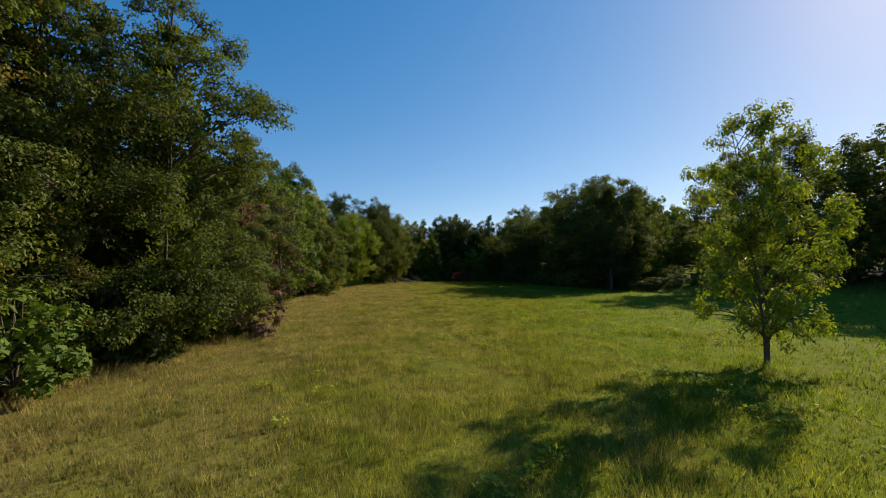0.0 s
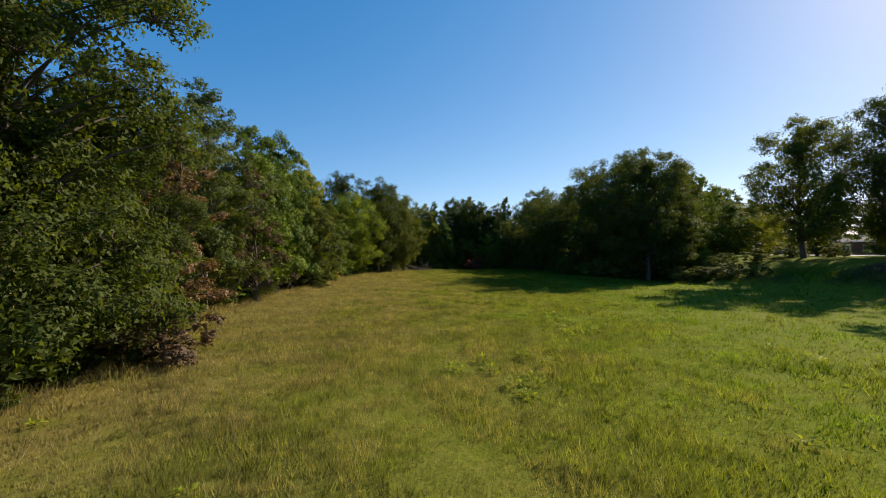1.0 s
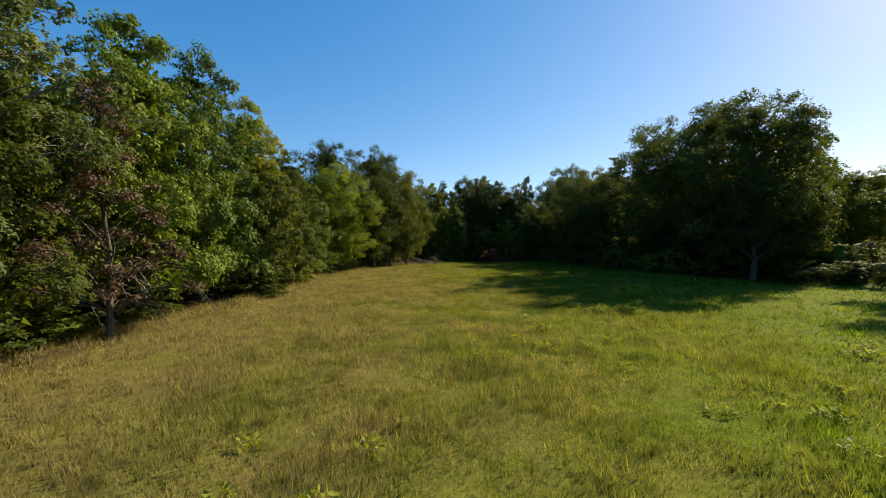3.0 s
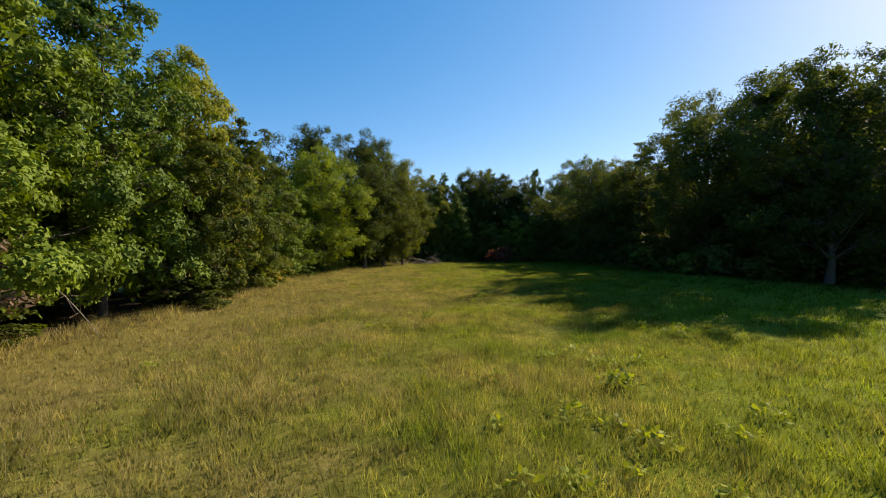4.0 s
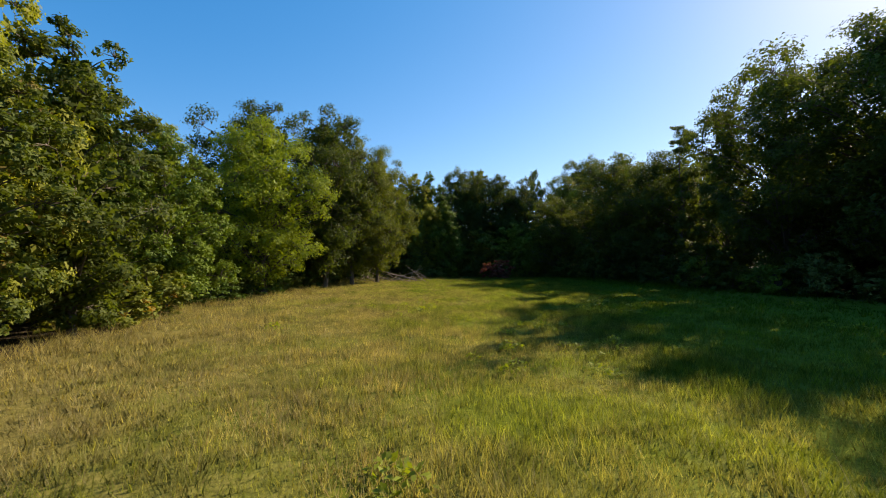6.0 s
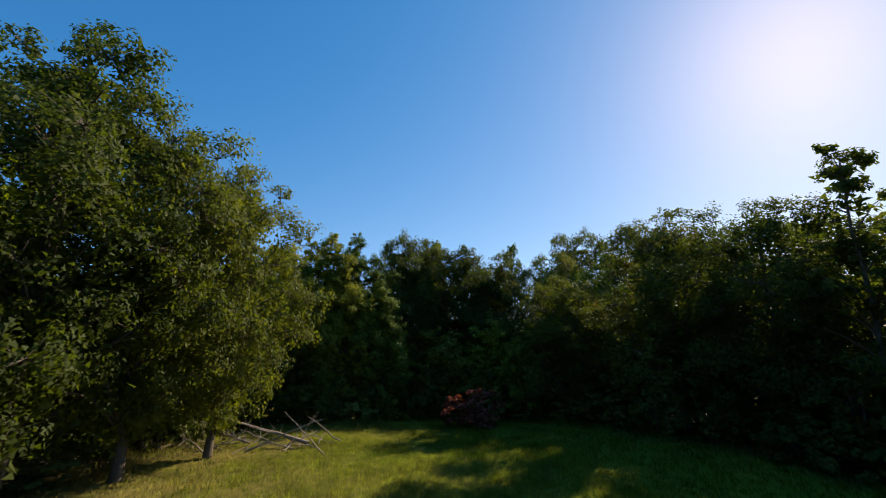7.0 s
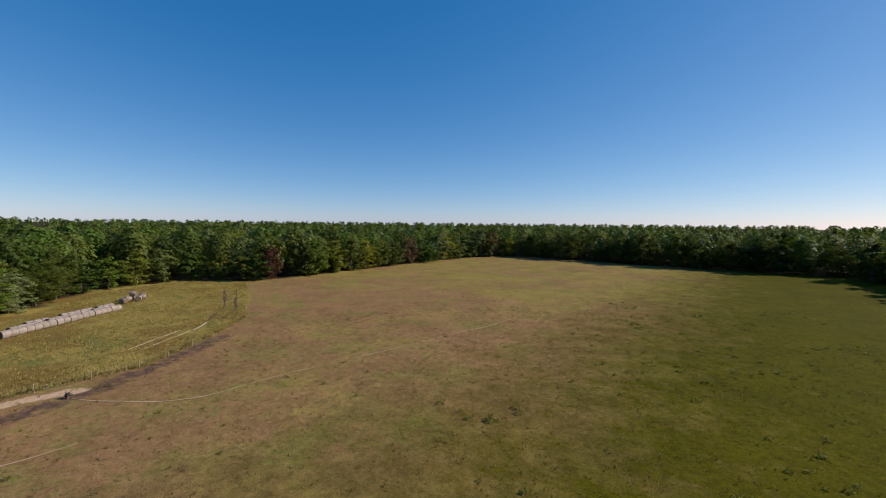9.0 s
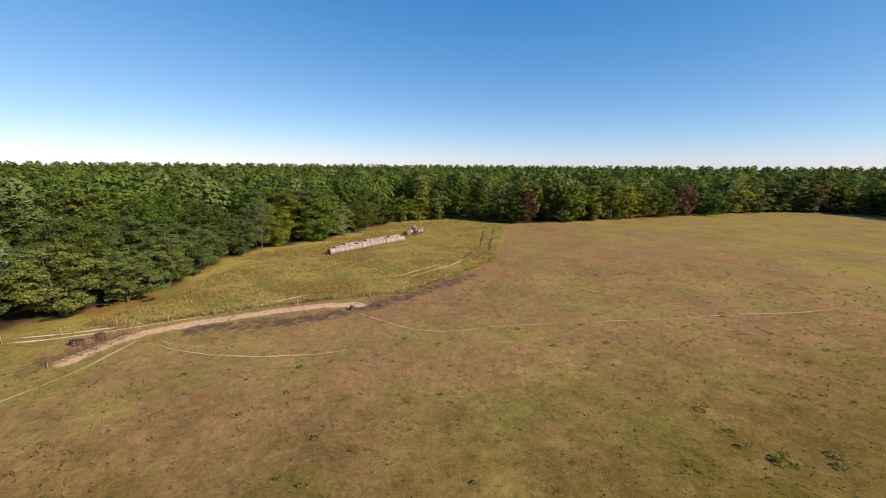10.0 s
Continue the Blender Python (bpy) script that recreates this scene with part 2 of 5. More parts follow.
def grass_material(name, greens, tans, bias, through=0.35, side_pull=0.016, lush=None):
    """Blades: green and tan by patches on the field and blade by blade, with lusher patches where given."""
    m = Nodes(name)
    p = m.place()
    r = m.island()
    g = m.ramp(r, [(0.0, greens[0]), (0.5, greens[1]), (1.0, greens[2])])
    t = m.ramp(r, [(0.0, tans[0]), (0.5, tans[1]), (1.0, tans[2])])
    side = m.node("ShaderNodeSeparateXYZ", Vector=p).outputs["X"]
    if lush:
        k = m.math("ADD", m.math("MULTIPLY", m.noise(p, 0.16, 4, 0.62), 0.75), m.math("MULTIPLY", m.noise(p, 0.9, 2), 0.25))
        k = m.math("ADD", k, m.math("MULTIPLY", side, 0.007))
        g = m.mix(m.ramp(k, [(0.53, (0,)), (0.66, (1,))]), g, m.ramp(r, [(0.0, lush[0]), (1.0, lush[1])]))
    k = m.math("ADD", m.math("MULTIPLY", m.noise(p, 0.35, 4, 0.65), 0.55), m.math("MULTIPLY", m.noise(p, 0.06, 3), 0.3))
    k = m.math("ADD", k, m.math("MULTIPLY", m.noise(p, 2.6, 2), 0.15))
    k = m.math("SUBTRACT", k, m.math("MULTIPLY", side, side_pull))
    ahead = m.node("ShaderNodeSeparateXYZ", Vector=p).outputs["Y"]
    k = m.math("SUBTRACT", k, m.math("MULTIPLY", m.math("MAXIMUM", m.math("SUBTRACT", ahead, 62.0), 0.0), 0.003 if lush else 0.0))
    col = m.mix(m.ramp(k, [(bias - 0.07, (0,)), (bias + 0.1, (1,))]), g, t)
    tone = m.math("ADD", m.math("MULTIPLY", m.noise(p, 0.5, 4, 0.65), 0.45), m.math("MULTIPLY", m.noise(p, 2.4, 3, 0.6), 0.55))
    col = m.mix(1.0, col, m.ramp(tone, [(0.38, (0.42, 0.47, 0.42)), (0.5, (0.92, 0.93, 0.92)), (0.62, (1.4, 1.36, 1.25))]), "MULTIPLY")
    face = m.surface(col, 0.75, spec=0.06)
    back = m.node("ShaderNodeBsdfTranslucent", Color=m.mix(1.0, col, (1.35, 1.3, 0.7, 1), "MULTIPLY"))
    mixer = m.node("ShaderNodeMixShader", Fac=through)
    m.tree.links.new(face.outputs[0], mixer.inputs[1])
    m.tree.links.new(back.outputs[0], mixer.inputs[2])
    m.put(m.out.inputs["Surface"], mixer.outputs[0])
    return m.mat


MEADOW_GRASS = grass_material(
    "meadow_grass",
    ((0.095, 0.125, 0.018), (0.175, 0.21, 0.031), (0.25, 0.285, 0.05)),
    ((0.16, 0.135, 0.046), (0.28, 0.238, 0.088), (0.38, 0.325, 0.14)), 0.505, 0.5, 0.010,
    ((0.085, 0.15, 0.012), (0.2, 0.3, 0.028)))
STRAW_GRASS = grass_material(
    "straw_grass",
    ((0.12, 0.13, 0.026), (0.21, 0.205, 0.046), (0.3, 0.275, 0.075)),
    ((0.24, 0.175, 0.045), (0.39, 0.3, 0.085), (0.52, 0.42, 0.145)), 0.42)
STALK_GRASS = grass_material(
    "stalk_grass",
    ((0.1, 0.105, 0.03), (0.165, 0.16, 0.05), (0.22, 0.2, 0.07)),
    ((0.14, 0.11, 0.045), (0.22, 0.175, 0.075), (0.3, 0.245, 0.12)), 0.45)
PASTURE_GRASS = grass_material(
    "pasture_grass",
    ((0.075, 0.083, 0.018), (0.115, 0.12, 0.028), (0.155, 0.155, 0.045)),
    ((0.16, 0.105, 0.036), (0.23, 0.15, 0.058), (0.3, 0.205, 0.085)), 0.5, 0.35, 0.0)
WEED = leaf_material("weed_leaves", (0.07, 0.1, 0.012), (0.15, 0.2, 0.025), (0.24, 0.28, 0.045), 0.4)
SAND = plain_material("sand", (0.42, 0.3, 0.19), (0.66, 0.52, 0.36), 1.2, 0.95, 0, 0.5, 0.1)
TRAIL = plain_material("trodden_earth", (0.29, 0.2, 0.12), (0.5, 0.37, 0.23), 2.0, 0.95, 0, 0.4, 0.1)
DARK_EARTH = plain_material("dark_earth", (0.055, 0.035, 0.026), (0.15, 0.09, 0.06), 0.9, 0.95, 0, 0.6, 0.1)
DULL_WEED = leaf_material("dull_weed_leaves", (0.055, 0.07, 0.01), (0.12, 0.145, 0.02), (0.2, 0.22, 0.04), 0.35)
HAY = plain_material("hay", (0.1, 0.07, 0.045), (0.22, 0.16, 0.11), 7.0, 0.95, 0, 0.7, 0.1)
NET = plain_material("net_wrap", (0.16, 0.125, 0.1), (0.42, 0.34, 0.28), 2.2, 0.75, 0, 0.4, 0.2)
POST = plain_material("weathered_post", (0.2, 0.16, 0.11), (0.38, 0.32, 0.24), 5.0, 0.9, 0, 0.4, 0.2)
RUST = plain_material("rusty_steel", (0.12, 0.055, 0.035), (0.3, 0.16, 0.1), 6.0, 0.75, 0.3, 0.3)
BRICK = plain_material("brick", (0.17, 0.07, 0.05), (0.3, 0.14, 0.1), 9.0, 0.9, 0, 0.3, 0.2)
SHINGLE = plain_material("shingles", (0.16, 0.14, 0.13), (0.3, 0.27, 0.25), 8.0, 0.95, 0, 0.4, 0.2)
TRIM = plain_material("white_paint", (0.68, 0.67, 0.64), (0.82, 0.81, 0.78), 3.0, 0.6)
CONCRETE = plain_material("concrete", (0.42, 0.41, 0.38), (0.62, 0.6, 0.56), 2.5, 0.9)
CAR_PAINT = plain_material("silver_paint", (0.55, 0.57, 0.6), (0.66, 0.68, 0.7), 1.0, 0.3, 0.4, 0.02, 0.5)
GLASS = plain_material("dark_glass", (0.02, 0.025, 0.03), (0.04, 0.045, 0.05), 1.0, 0.08, 0, 0.0, 0.6)
RUBBER = plain_material("rubber", (0.02, 0.02, 0.02), (0.045, 0.045, 0.045), 9.0, 0.85)
STEEL = plain_material("galvanised_steel", (0.35, 0.36, 0.37), (0.55, 0.56, 0.57), 6.0, 0.45, 0.7, 0.05)


# ---------------------------------------------------------------- mesh helpers
def mesh_of(name, verts, faces, material, smooth=False):
    """A mesh from arrays: vertices and a list of (k-corner) face arrays."""
    me = bpy.data.meshes.new(name)
    verts = np.asarray(verts, np.float32)
    faces = [np.asarray(f, np.int32) for f in (faces if isinstance(faces, list) else [faces])]
    counts = np.concatenate([np.full(len(f), f.shape[1], np.int32) for f in faces])
    loops = np.concatenate([f.ravel() for f in faces])
    me.vertices.add(len(verts))
    me.vertices.foreach_set("co", verts.ravel())
    me.loops.add(len(loops))
    me.loops.foreach_set("vertex_index", loops)
    me.polygons.add(len(counts))
    me.polygons.foreach_set("loop_start", np.r_[0, np.cumsum(counts)[:-1]].astype(np.int32))
    me.polygons.foreach_set("loop_total", counts)
    if smooth:
        me.polygons.foreach_set("use_smooth", np.ones(len(counts), bool))
    me.update(calc_edges=True)
    me.validate()
    me.materials.append(material)
    return me


def thing(name, x, y, z=0.0, turn=0.0, label="", category="", group="", kind=""):
    ob = new(name)
    ob.empty_display_size = 0.2
    ob.matrix_world = pose(x, y, z, 0, 0, turn)
    return tagged(ob, label, category, group, kind)


def hang(name, mesh, parent, label="", m=None):
    """A mesh as a part under a thing or a part, placed in its parent's space."""
    ob = new(name, mesh)
    ob.parent = parent
    if m is not None:
        ob.matrix_basis = m
    return tagged(ob, label)


def part(name, bm, material, parent, label="", smooth=False):
    me = bpy.data.meshes.new(name)
    bm.to_mesh(me)
    bm.free()
    for p in me.polygons:
        p.use_smooth = smooth
    me.materials.append(material)
    return hang(name, me, parent, label)


def box(cx, cy, cz, sx, sy, sz, bevel=0.01, m=None):
    bm = bmesh.new()
    bmesh.ops.create_cube(bm, size=1, matrix=Matrix.Translation((cx, cy, cz)) @ (m or Matrix()) @ Matrix.Diagonal((sx, sy, sz, 1)))
    if bevel:
        bmesh.ops.bevel(bm, geom=bm.edges[:], offset=bevel, segments=1, affect="EDGES")
    return bm


def tube_arrays(points, radii, sides=6, start=0):
    """A tapering tube along points: vertices and four-cornered faces."""
    points = np.asarray(points, float)
    ways = np.gradient(points, axis=0)
    ways /= np.linalg.norm(ways, axis=1, keepdims=True) + 1e-9
    ref = np.where(np.abs(ways[:, 2:]) > 0.9, [[1.0, 0, 0]], [[0, 0, 1.0]])
    a = np.cross(ways, ref)
    a /= np.linalg.norm(a, axis=1, keepdims=True) + 1e-9
    b = np.cross(ways, a)
    ang = np.linspace(0, 2 * np.pi, sides, endpoint=False)
    ring = np.cos(ang)[None, :, None] * a[:, None] + np.sin(ang)[None, :, None] * b[:, None]
    verts = (points[:, None] + ring * np.asarray(radii)[:, None, None]).reshape(-1, 3)
    i, j = np.meshgrid(np.arange(len(points) - 1), np.arange(sides), indexing="ij")
    k = (j + 1) % sides
    faces = np.stack([i * sides + j, i * sides + k, (i + 1) * sides + k, (i + 1) * sides + j], -1).reshape(-1, 4) + start
    return verts, faces


class Tubes:
    def __init__(self):
        self.v, self.f, self.n = [], [], 0

    def add(self, points, radii, sides=5):
        v, f = tube_arrays(points, radii, sides, self.n)
        self.v.append(v)
        self.f.append(f)
        self.n += len(v)

    def mesh(self, name, material):
        return mesh_of(name, np.concatenate(self.v), [np.concatenate(self.f)], material, True)


# ---------------------------------------------------------------- the lie of the land
PASTURE_Z = -2.0


def ease(x, a, b):
    t = np.clip((np.asarray(x, float) - a) / (b - a), 0, 1)
    return t * t * (3 - 2 * t)


def ripple(x, y):
    return 0.05 * np.sin(x * 0.9 + 1.3 * np.sin(y * 0.37)) * np.sin(y * 0.7 + np.sin(x * 0.51)) + 0.08 * np.sin(x * 0.21 + 2) * np.sin(y * 0.17)


def ground_z(x, y):
    """Height of the ground: a level meadow, a bank up to the houses, a lower pasture beyond the trees."""
    x, y = np.asarray(x, float), np.asarray(y, float)
    down = np.maximum(ease(y + 0.15 * x, 106, 124), ease(-x - 0.3 * np.maximum(60 - y, 0), 24, 44))
    bank = 3.2 * ease(x - 0.1 * np.abs(y - 70), 28, 42) * (1 - ease(y, 96, 112))
    far = 4.0 * ease(np.hypot(x + 40, y - 200), 260, 700) + 9.0 * ease(np.hypot(x + 40, y - 200), 700, 1800)
    return PASTURE_Z * down + bank + far + ripple(x, y) * (1 - 0.4 * down)


# outline of the woods round the pasture, from the sand path round to the trees behind the camera
PASTURE_EDGE = [(-62, 60), (-70, 84), (-82, 100), (-88, 110), (-101, 115), (-128, 130), (-131, 145), (-162, 176), (-164, 200),
                (-142, 214), (-136, 240), (-133, 300), (-128, 360), (-108, 388), (-60, 376), (0, 362), (52, 356), (60, 320),
                (64, 250), (58, 190), (44, 150), (24, 134), (4, 126), (-14, 120), (-34, 112), (-44, 92), (-48, 60)]
MEADOW_EDGE = [(-13, -30), (-12.5, 12), (-11.5, 24), (-15, 33), (-17, 40), (-16, 54), (-15, 62), (-18, 74), (-16, 86), (-14, 97),
               (-9, 108), (0, 111), (12, 108), (17, 98), (18, 84), (24, 76), (29, 66), (34, 58), (38, 40), (40, -30)]


def inside(poly, x, y):
    """How far inside a polygon, in metres; negative outside."""
    p = np.asarray(poly, float)
    q = np.roll(p, -1, 0)
    x, y = np.asarray(x, float)[..., None], np.asarray(y, float)[..., None]
    d = q - p
    t = np.clip(((x - p[:, 0]) * d[:, 0] + (y - p[:, 1]) * d[:, 1]) / (d ** 2).sum(1), 0, 1)
    near = np.hypot(x - p[:, 0] - t * d[:, 0], y - p[:, 1] - t * d[:, 1]).min(-1)
    cross = ((p[:, 1] > y) != (q[:, 1] > y)) & (x < d[:, 0] * (y - p[:, 1]) / np.where(d[:, 1] == 0, 1e-9, d[:, 1]) + p[:, 0])
    return np.where(cross.sum(-1) % 2 == 1, near, -near)


STRAW = [(-79.5, 99), (-79.5, 123), (-78.6, 141), (-78, 148), (-85.5, 163), (-94.5, 176), (-112, 190), (-134, 205), (-142, 211), (-163, 200), (-161, 176), (-130, 146), (-127, 131), (-101, 116), (-88, 111), (-82, 101)]
SAND_PATH = [(-69, 105.4), (-73.4, 108.6), (-75.3, 112), (-76.4, 118), (-77, 127), (-76.4, 134), (-74.5, 139)]
WORN = [(-74, 117), (-72.6, 123.5), (-71.5, 131), (-73.6, 141), (-76, 148), (-79.3, 155), (-83.4, 163)]


def along(line, x, y):
    """Distance to a broken line."""
    p = np.asarray(line, float)
    a, d = p[:-1], np.diff(p, axis=0)
    x, y = np.asarray(x, float)[..., None], np.asarray(y, float)[..., None]
    t = np.clip(((x - a[:, 0]) * d[:, 0] + (y - a[:, 1]) * d[:, 1]) / (d ** 2).sum(1), 0, 1)
    return np.hypot(x - a[:, 0] - t * d[:, 0], y - a[:, 1] - t * d[:, 1]).min(-1)


def spread_axis(lo, hi, step, reach, fine):
    core = np.r_[np.arange(lo, fine[0], step), np.arange(fine[0], fine[1], 1.0), np.arange(fine[1], hi + step, step)]
    out = np.cumsum(step * 1.35 ** np.arange(1, 40))
    out = out[out < reach]
    return np.r_[lo - out[::-1], core, hi + out]


def make_ground():
    xs, ys = spread_axis(-175, 85, 2.0, 3500, (-101, -45)), spread_axis(-30, 400, 2.0, 3500, (92, 182))
    X, Y = np.meshgrid(xs, ys, indexing="ij")
    verts = np.stack([X, Y, ground_z(X, Y)], -1).reshape(-1, 3)
    i, j = np.meshgrid(np.arange(len(xs) - 1), np.arange(len(ys) - 1), indexing="ij")
    n = len(ys)
    faces = np.stack([i * n + j, (i + 1) * n + j, (i + 1) * n + j + 1, i * n + j + 1], -1).reshape(-1, 4)
    me = mesh_of("ground", verts, [faces], GROUND, True)
    wob = 1.5 * np.sin(X * 0.4 + np.sin(Y * 0.3)) + 1.2 * np.sin(Y * 0.55)
    ins_p, ins_m = inside(PASTURE_EDGE, X, Y), inside(MEADOW_EDGE, X, Y)
    lawn = (X > 36) & (Y > 50) & (Y < 110)
    pasture = ease(ins_p + wob, -6, -2)
    wood = (1 - pasture) * (1 - ease(ins_m + wob * 0.4, -1.0, 0.8)) * np.where(lawn, 0.0, 1.0)
    # share of olive grass, which also carries the painted lens darkening on the +x side
    olive_dim = ease(X - 0.15 * (Y - 150), -80, 8) + 0.2 * ease(125 - Y - 0.2 * X, 8, 26) * ease(X, -52, -40)
    far = 0.1 + 0.6 * ease(Y, 200, 255) + 0.8 * (1 - ease(X, -64, -46)) * (1 - ease(Y, 106, 132))
    zone = np.stack([pasture, wood, np.clip(olive_dim, 0, 1), np.ones_like(X)], -1).reshape(-1, 4).astype(np.float32)
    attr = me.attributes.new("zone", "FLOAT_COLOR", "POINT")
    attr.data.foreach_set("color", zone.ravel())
    ins_s = inside(STRAW, X, Y)
    straw = np.maximum(ease(ins_s, -1, 1), ease(ins_s, -8, -5) * (ins_p < 2.5) * (X < -80))
    sand = (1 - ease(along(SAND_PATH, X, Y), 0.2, 2.2)) * 0.85
    worn = (1 - ease(along(WORN, X, Y), 0.4, 4.2)) * 0.6
    soil = np.stack([straw, worn, sand, far], -1).reshape(-1, 4).astype(np.float32)
    attr = me.attributes.new("soil", "FLOAT_COLOR", "POINT")
    attr.data.foreach_set("color", soil.ravel())
    tagged(new("ground", me), "gently rolling ground of meadow, grazed pasture and woodland floor", "ground", kind="structure")


make_ground()


# ---------------------------------------------------------------- trees
def profile(shape, u):
    """Half-width of a crown at the height u (0 base, 1 top), as a share of its widest."""
    if shape == "cone":
        return np.minimum(1, u * 7 + 0.35) * (1 - u) ** 0.72 + 0.06
    if shape == "egg":
        return np.sin(np.pi * np.clip(u * 0.86 + 0.12, 0, 1)) ** 0.7 + 0.02
    if shape == "skirt":
        return np.clip(1.0 - 0.1 * u - 0.85 * u ** 5, 0.04, 1)
    return np.clip(1 - np.abs(2 * u - 0.95) ** 3.2, 0.02, 1) ** 0.55


def unit(v):
    return v / (np.linalg.norm(v, axis=-1, keepdims=True) + 1e-9)


def grow(seed, height, radius, base, shape, lobes, leaves, leaf, trunk=0.22, forks=0, lobe=0.3, tufts=12, flat=0.6, deep=0.2, limb_sides=4, twigs=True, core=0, tuft=0.34, droop=0.25, ragged=1.0):
    """Arrays of one tree: tubes of trunk and limbs, and leaves in tufts on the lobes of foliage that the limbs bear."""
    rng = np.random.default_rng(seed)
    tubes = Tubes()
    waves = rng.normal(0, 1, (5, 3))

    def bulge(a, u):
        return 1 + 0.15 * ragged * sum(np.sin(k * a + waves[i, 0] * 3 + waves[i, 1] * u * 5) for i, k in enumerate((1, 2, 3, 5, 7))) / 1.6

    lean = rng.normal(0, 0.03, 2)
    stems = []
    for s in range(1 + forks):
        n = 9
        t = np.linspace(0, 1, n)
        drift = np.cumsum(rng.normal(0, 0.012 * height, (n, 2)), 0) * 0.5
        away = rng.normal(0, 1, 2)
        away *= (0.12 * height if forks else 0.0) / (np.hypot(*away) + 1e-9)
        pts = np.c_[drift[:, 0] + lean[0] * height * t + away[0] * t ** 1.3, drift[:, 1] + lean[1] * height * t + away[1] * t ** 1.3, t * height * 0.88 - 0.25 * (t == 0)]
        pts[0, :2] = away * 0.06
        tubes.add(pts, trunk * (0.85 if forks else 1) * (1.25 * (t == 0) + (t > 0)) * (1 - 0.93 * t) + 0.012, 8)
        stems.append(pts)
    # lobes of foliage, spread evenly over the crown's outline, a few deeper in
    grid = np.linspace(0.02, 0.98, 200)
    share = np.cumsum(profile(shape, grid) + 0.1)
    u = np.interp((np.arange(lobes) + rng.uniform(0.2, 0.8, lobes)) / lobes, share / share[-1], grid)
    a = np.arange(lobes) * 2.39996 + rng.normal(0, 0.35, lobes)
    wide_at = radius * profile(shape, u) * bulge(a, u)
    size = radius * lobe * rng.uniform(0.7, 1.3, lobes) * (0.78 + 0.22 * profile(shape, u))
    far = np.where(rng.random(lobes) < deep, rng.uniform(0.2, 0.55, lobes), rng.uniform(0.82, 1.08, lobes))
    r = np.maximum(wide_at * far - 0.6 * size, 0.05)
    z = height * (base + (1 - base) * u) - 0.45 * size * flat
    centre = np.c_[r * np.cos(a) + lean[0] * z, r * np.sin(a) + lean[1] * z, z + rng.normal(0, 0.02 * height, lobes) * (u < 0.9)]
    out = unit(np.c_[np.cos(a) * (1.1 - u), np.sin(a) * (1.1 - u), 0.9 * (u - 0.25)])
    for i in range(lobes):
        c = centre[i]
        stem = stems[rng.integers(len(stems))]
        h = np.clip(c[2] - 0.55 * np.hypot(*c[:2]) - 0.3, 0.1 * height, 0.84 * height)
        root = np.array([np.interp(h, stem[:, 2], stem[:, k]) for k in (0, 1)] + [h])
        t = np.linspace(0, 1, 6)[:, None]
        sag = np.array([0, 0, 0.12 * np.linalg.norm(c - root)]) * np.sin(np.pi * t)
        pts = root + (c - root) * t + sag + np.cumsum(rng.normal(0, 0.05, (6, 3)), 0) * (t > 0)
        tubes.add(pts, trunk * 0.34 * (1 - h / height * 0.6) * (1 - 0.88 * t[:, 0]) + 0.008, limb_sides)
    # tufts on the upper and outer side of each lobe
    n = lobes * tufts
    of = np.repeat(np.arange(lobes), tufts)
    way = unit(unit(rng.normal(0, 1, (n, 3))) + out[of] * 0.55 + [0, 0, 0.25])
    knot = centre[of] + way * (size[of] * rng.uniform(0.45, 1.08, n))[:, None] * [1, 1, flat]
    thick = size[of] * tuft * rng.uniform(0.6, 1.35, n)
    for i in range(n) if twigs else ():
        tubes.add(np.stack([centre[of[i]], knot[i]]), np.array([0.022, 0.006]), 3)
    which = rng.choice(n, leaves, p=thick ** 2 / (thick ** 2).sum())
    off = unit(rng.normal(0, 1, (leaves, 3)))
    p = knot[which] + off * (rng.random((leaves, 1)) ** 0.4) * thick[which][:, None] * [1, 1, 0.65]
    p[:, 2] = np.maximum(p[:, 2], 0.12)
    face = unit(off * 0.55 + way[which] * 0.45 + rng.normal(0, 0.42, (leaves, 3)) + [0, 0, 0.45])
    hang_down = rng.normal(0, 1, (leaves, 3)) + out[of[which]] * 0.8 - [0, 0, droop]
    wide = unit(np.cross(face, hang_down))
    axis = np.cross(wide, face)
    ln = leaf * rng.uniform(0.65, 1.35, (leaves, 1))
    w = ln * rng.uniform(0.28, 0.42, (leaves, 1))
    if core:                                   # the shaded mass of leaves deep in the crown
        i = rng.integers(lobes, size=core)
        c = centre[i] * np.c_[rng.uniform(0.25, 0.8, (core, 2)), np.ones(core)] + rng.normal(0, 0.07 * radius, (core, 3))
        c[:, 2] = np.clip(c[:, 2] - 0.1 * radius, 0.4, height * 0.86)
        turn = rng.integers(leaves, size=core)
        big = leaf * 1.9 * rng.uniform(0.7, 1.2, (core, 1))
        p, axis, wide, ln, w = np.r_[p, c], np.r_[axis, axis[turn]], np.r_[wide, wide[turn]], np.r_[ln, big], np.r_[w, big * 0.4]
        leaves += core
    off_line = np.median(p[:, :2], 0) / height  # the crown stands over its foot
    p[:, :2] -= off_line * p[:, 2:]
    tubes.v = [np.c_[v[:, :2] - off_line * v[:, 2:], v[:, 2]] for v in tubes.v]
    tall, broad = height / np.quantile(p[:, 2], 0.997), radius / np.quantile(np.hypot(p[:, 0], p[:, 1]), 0.965)
    p = p * [broad, broad, tall]               # brought to the stated height and spread
    tubes.v = [v * [broad, broad, tall] for v in tubes.v]
    verts = np.stack([p - wide * w - axis * ln * 0.4, p + wide * w - axis * ln * 0.4, p + axis * ln * 0.6], 1).reshape(-1, 3)
    return tubes, verts, np.arange(3 * leaves).reshape(-1, 3)


FORMS = {}


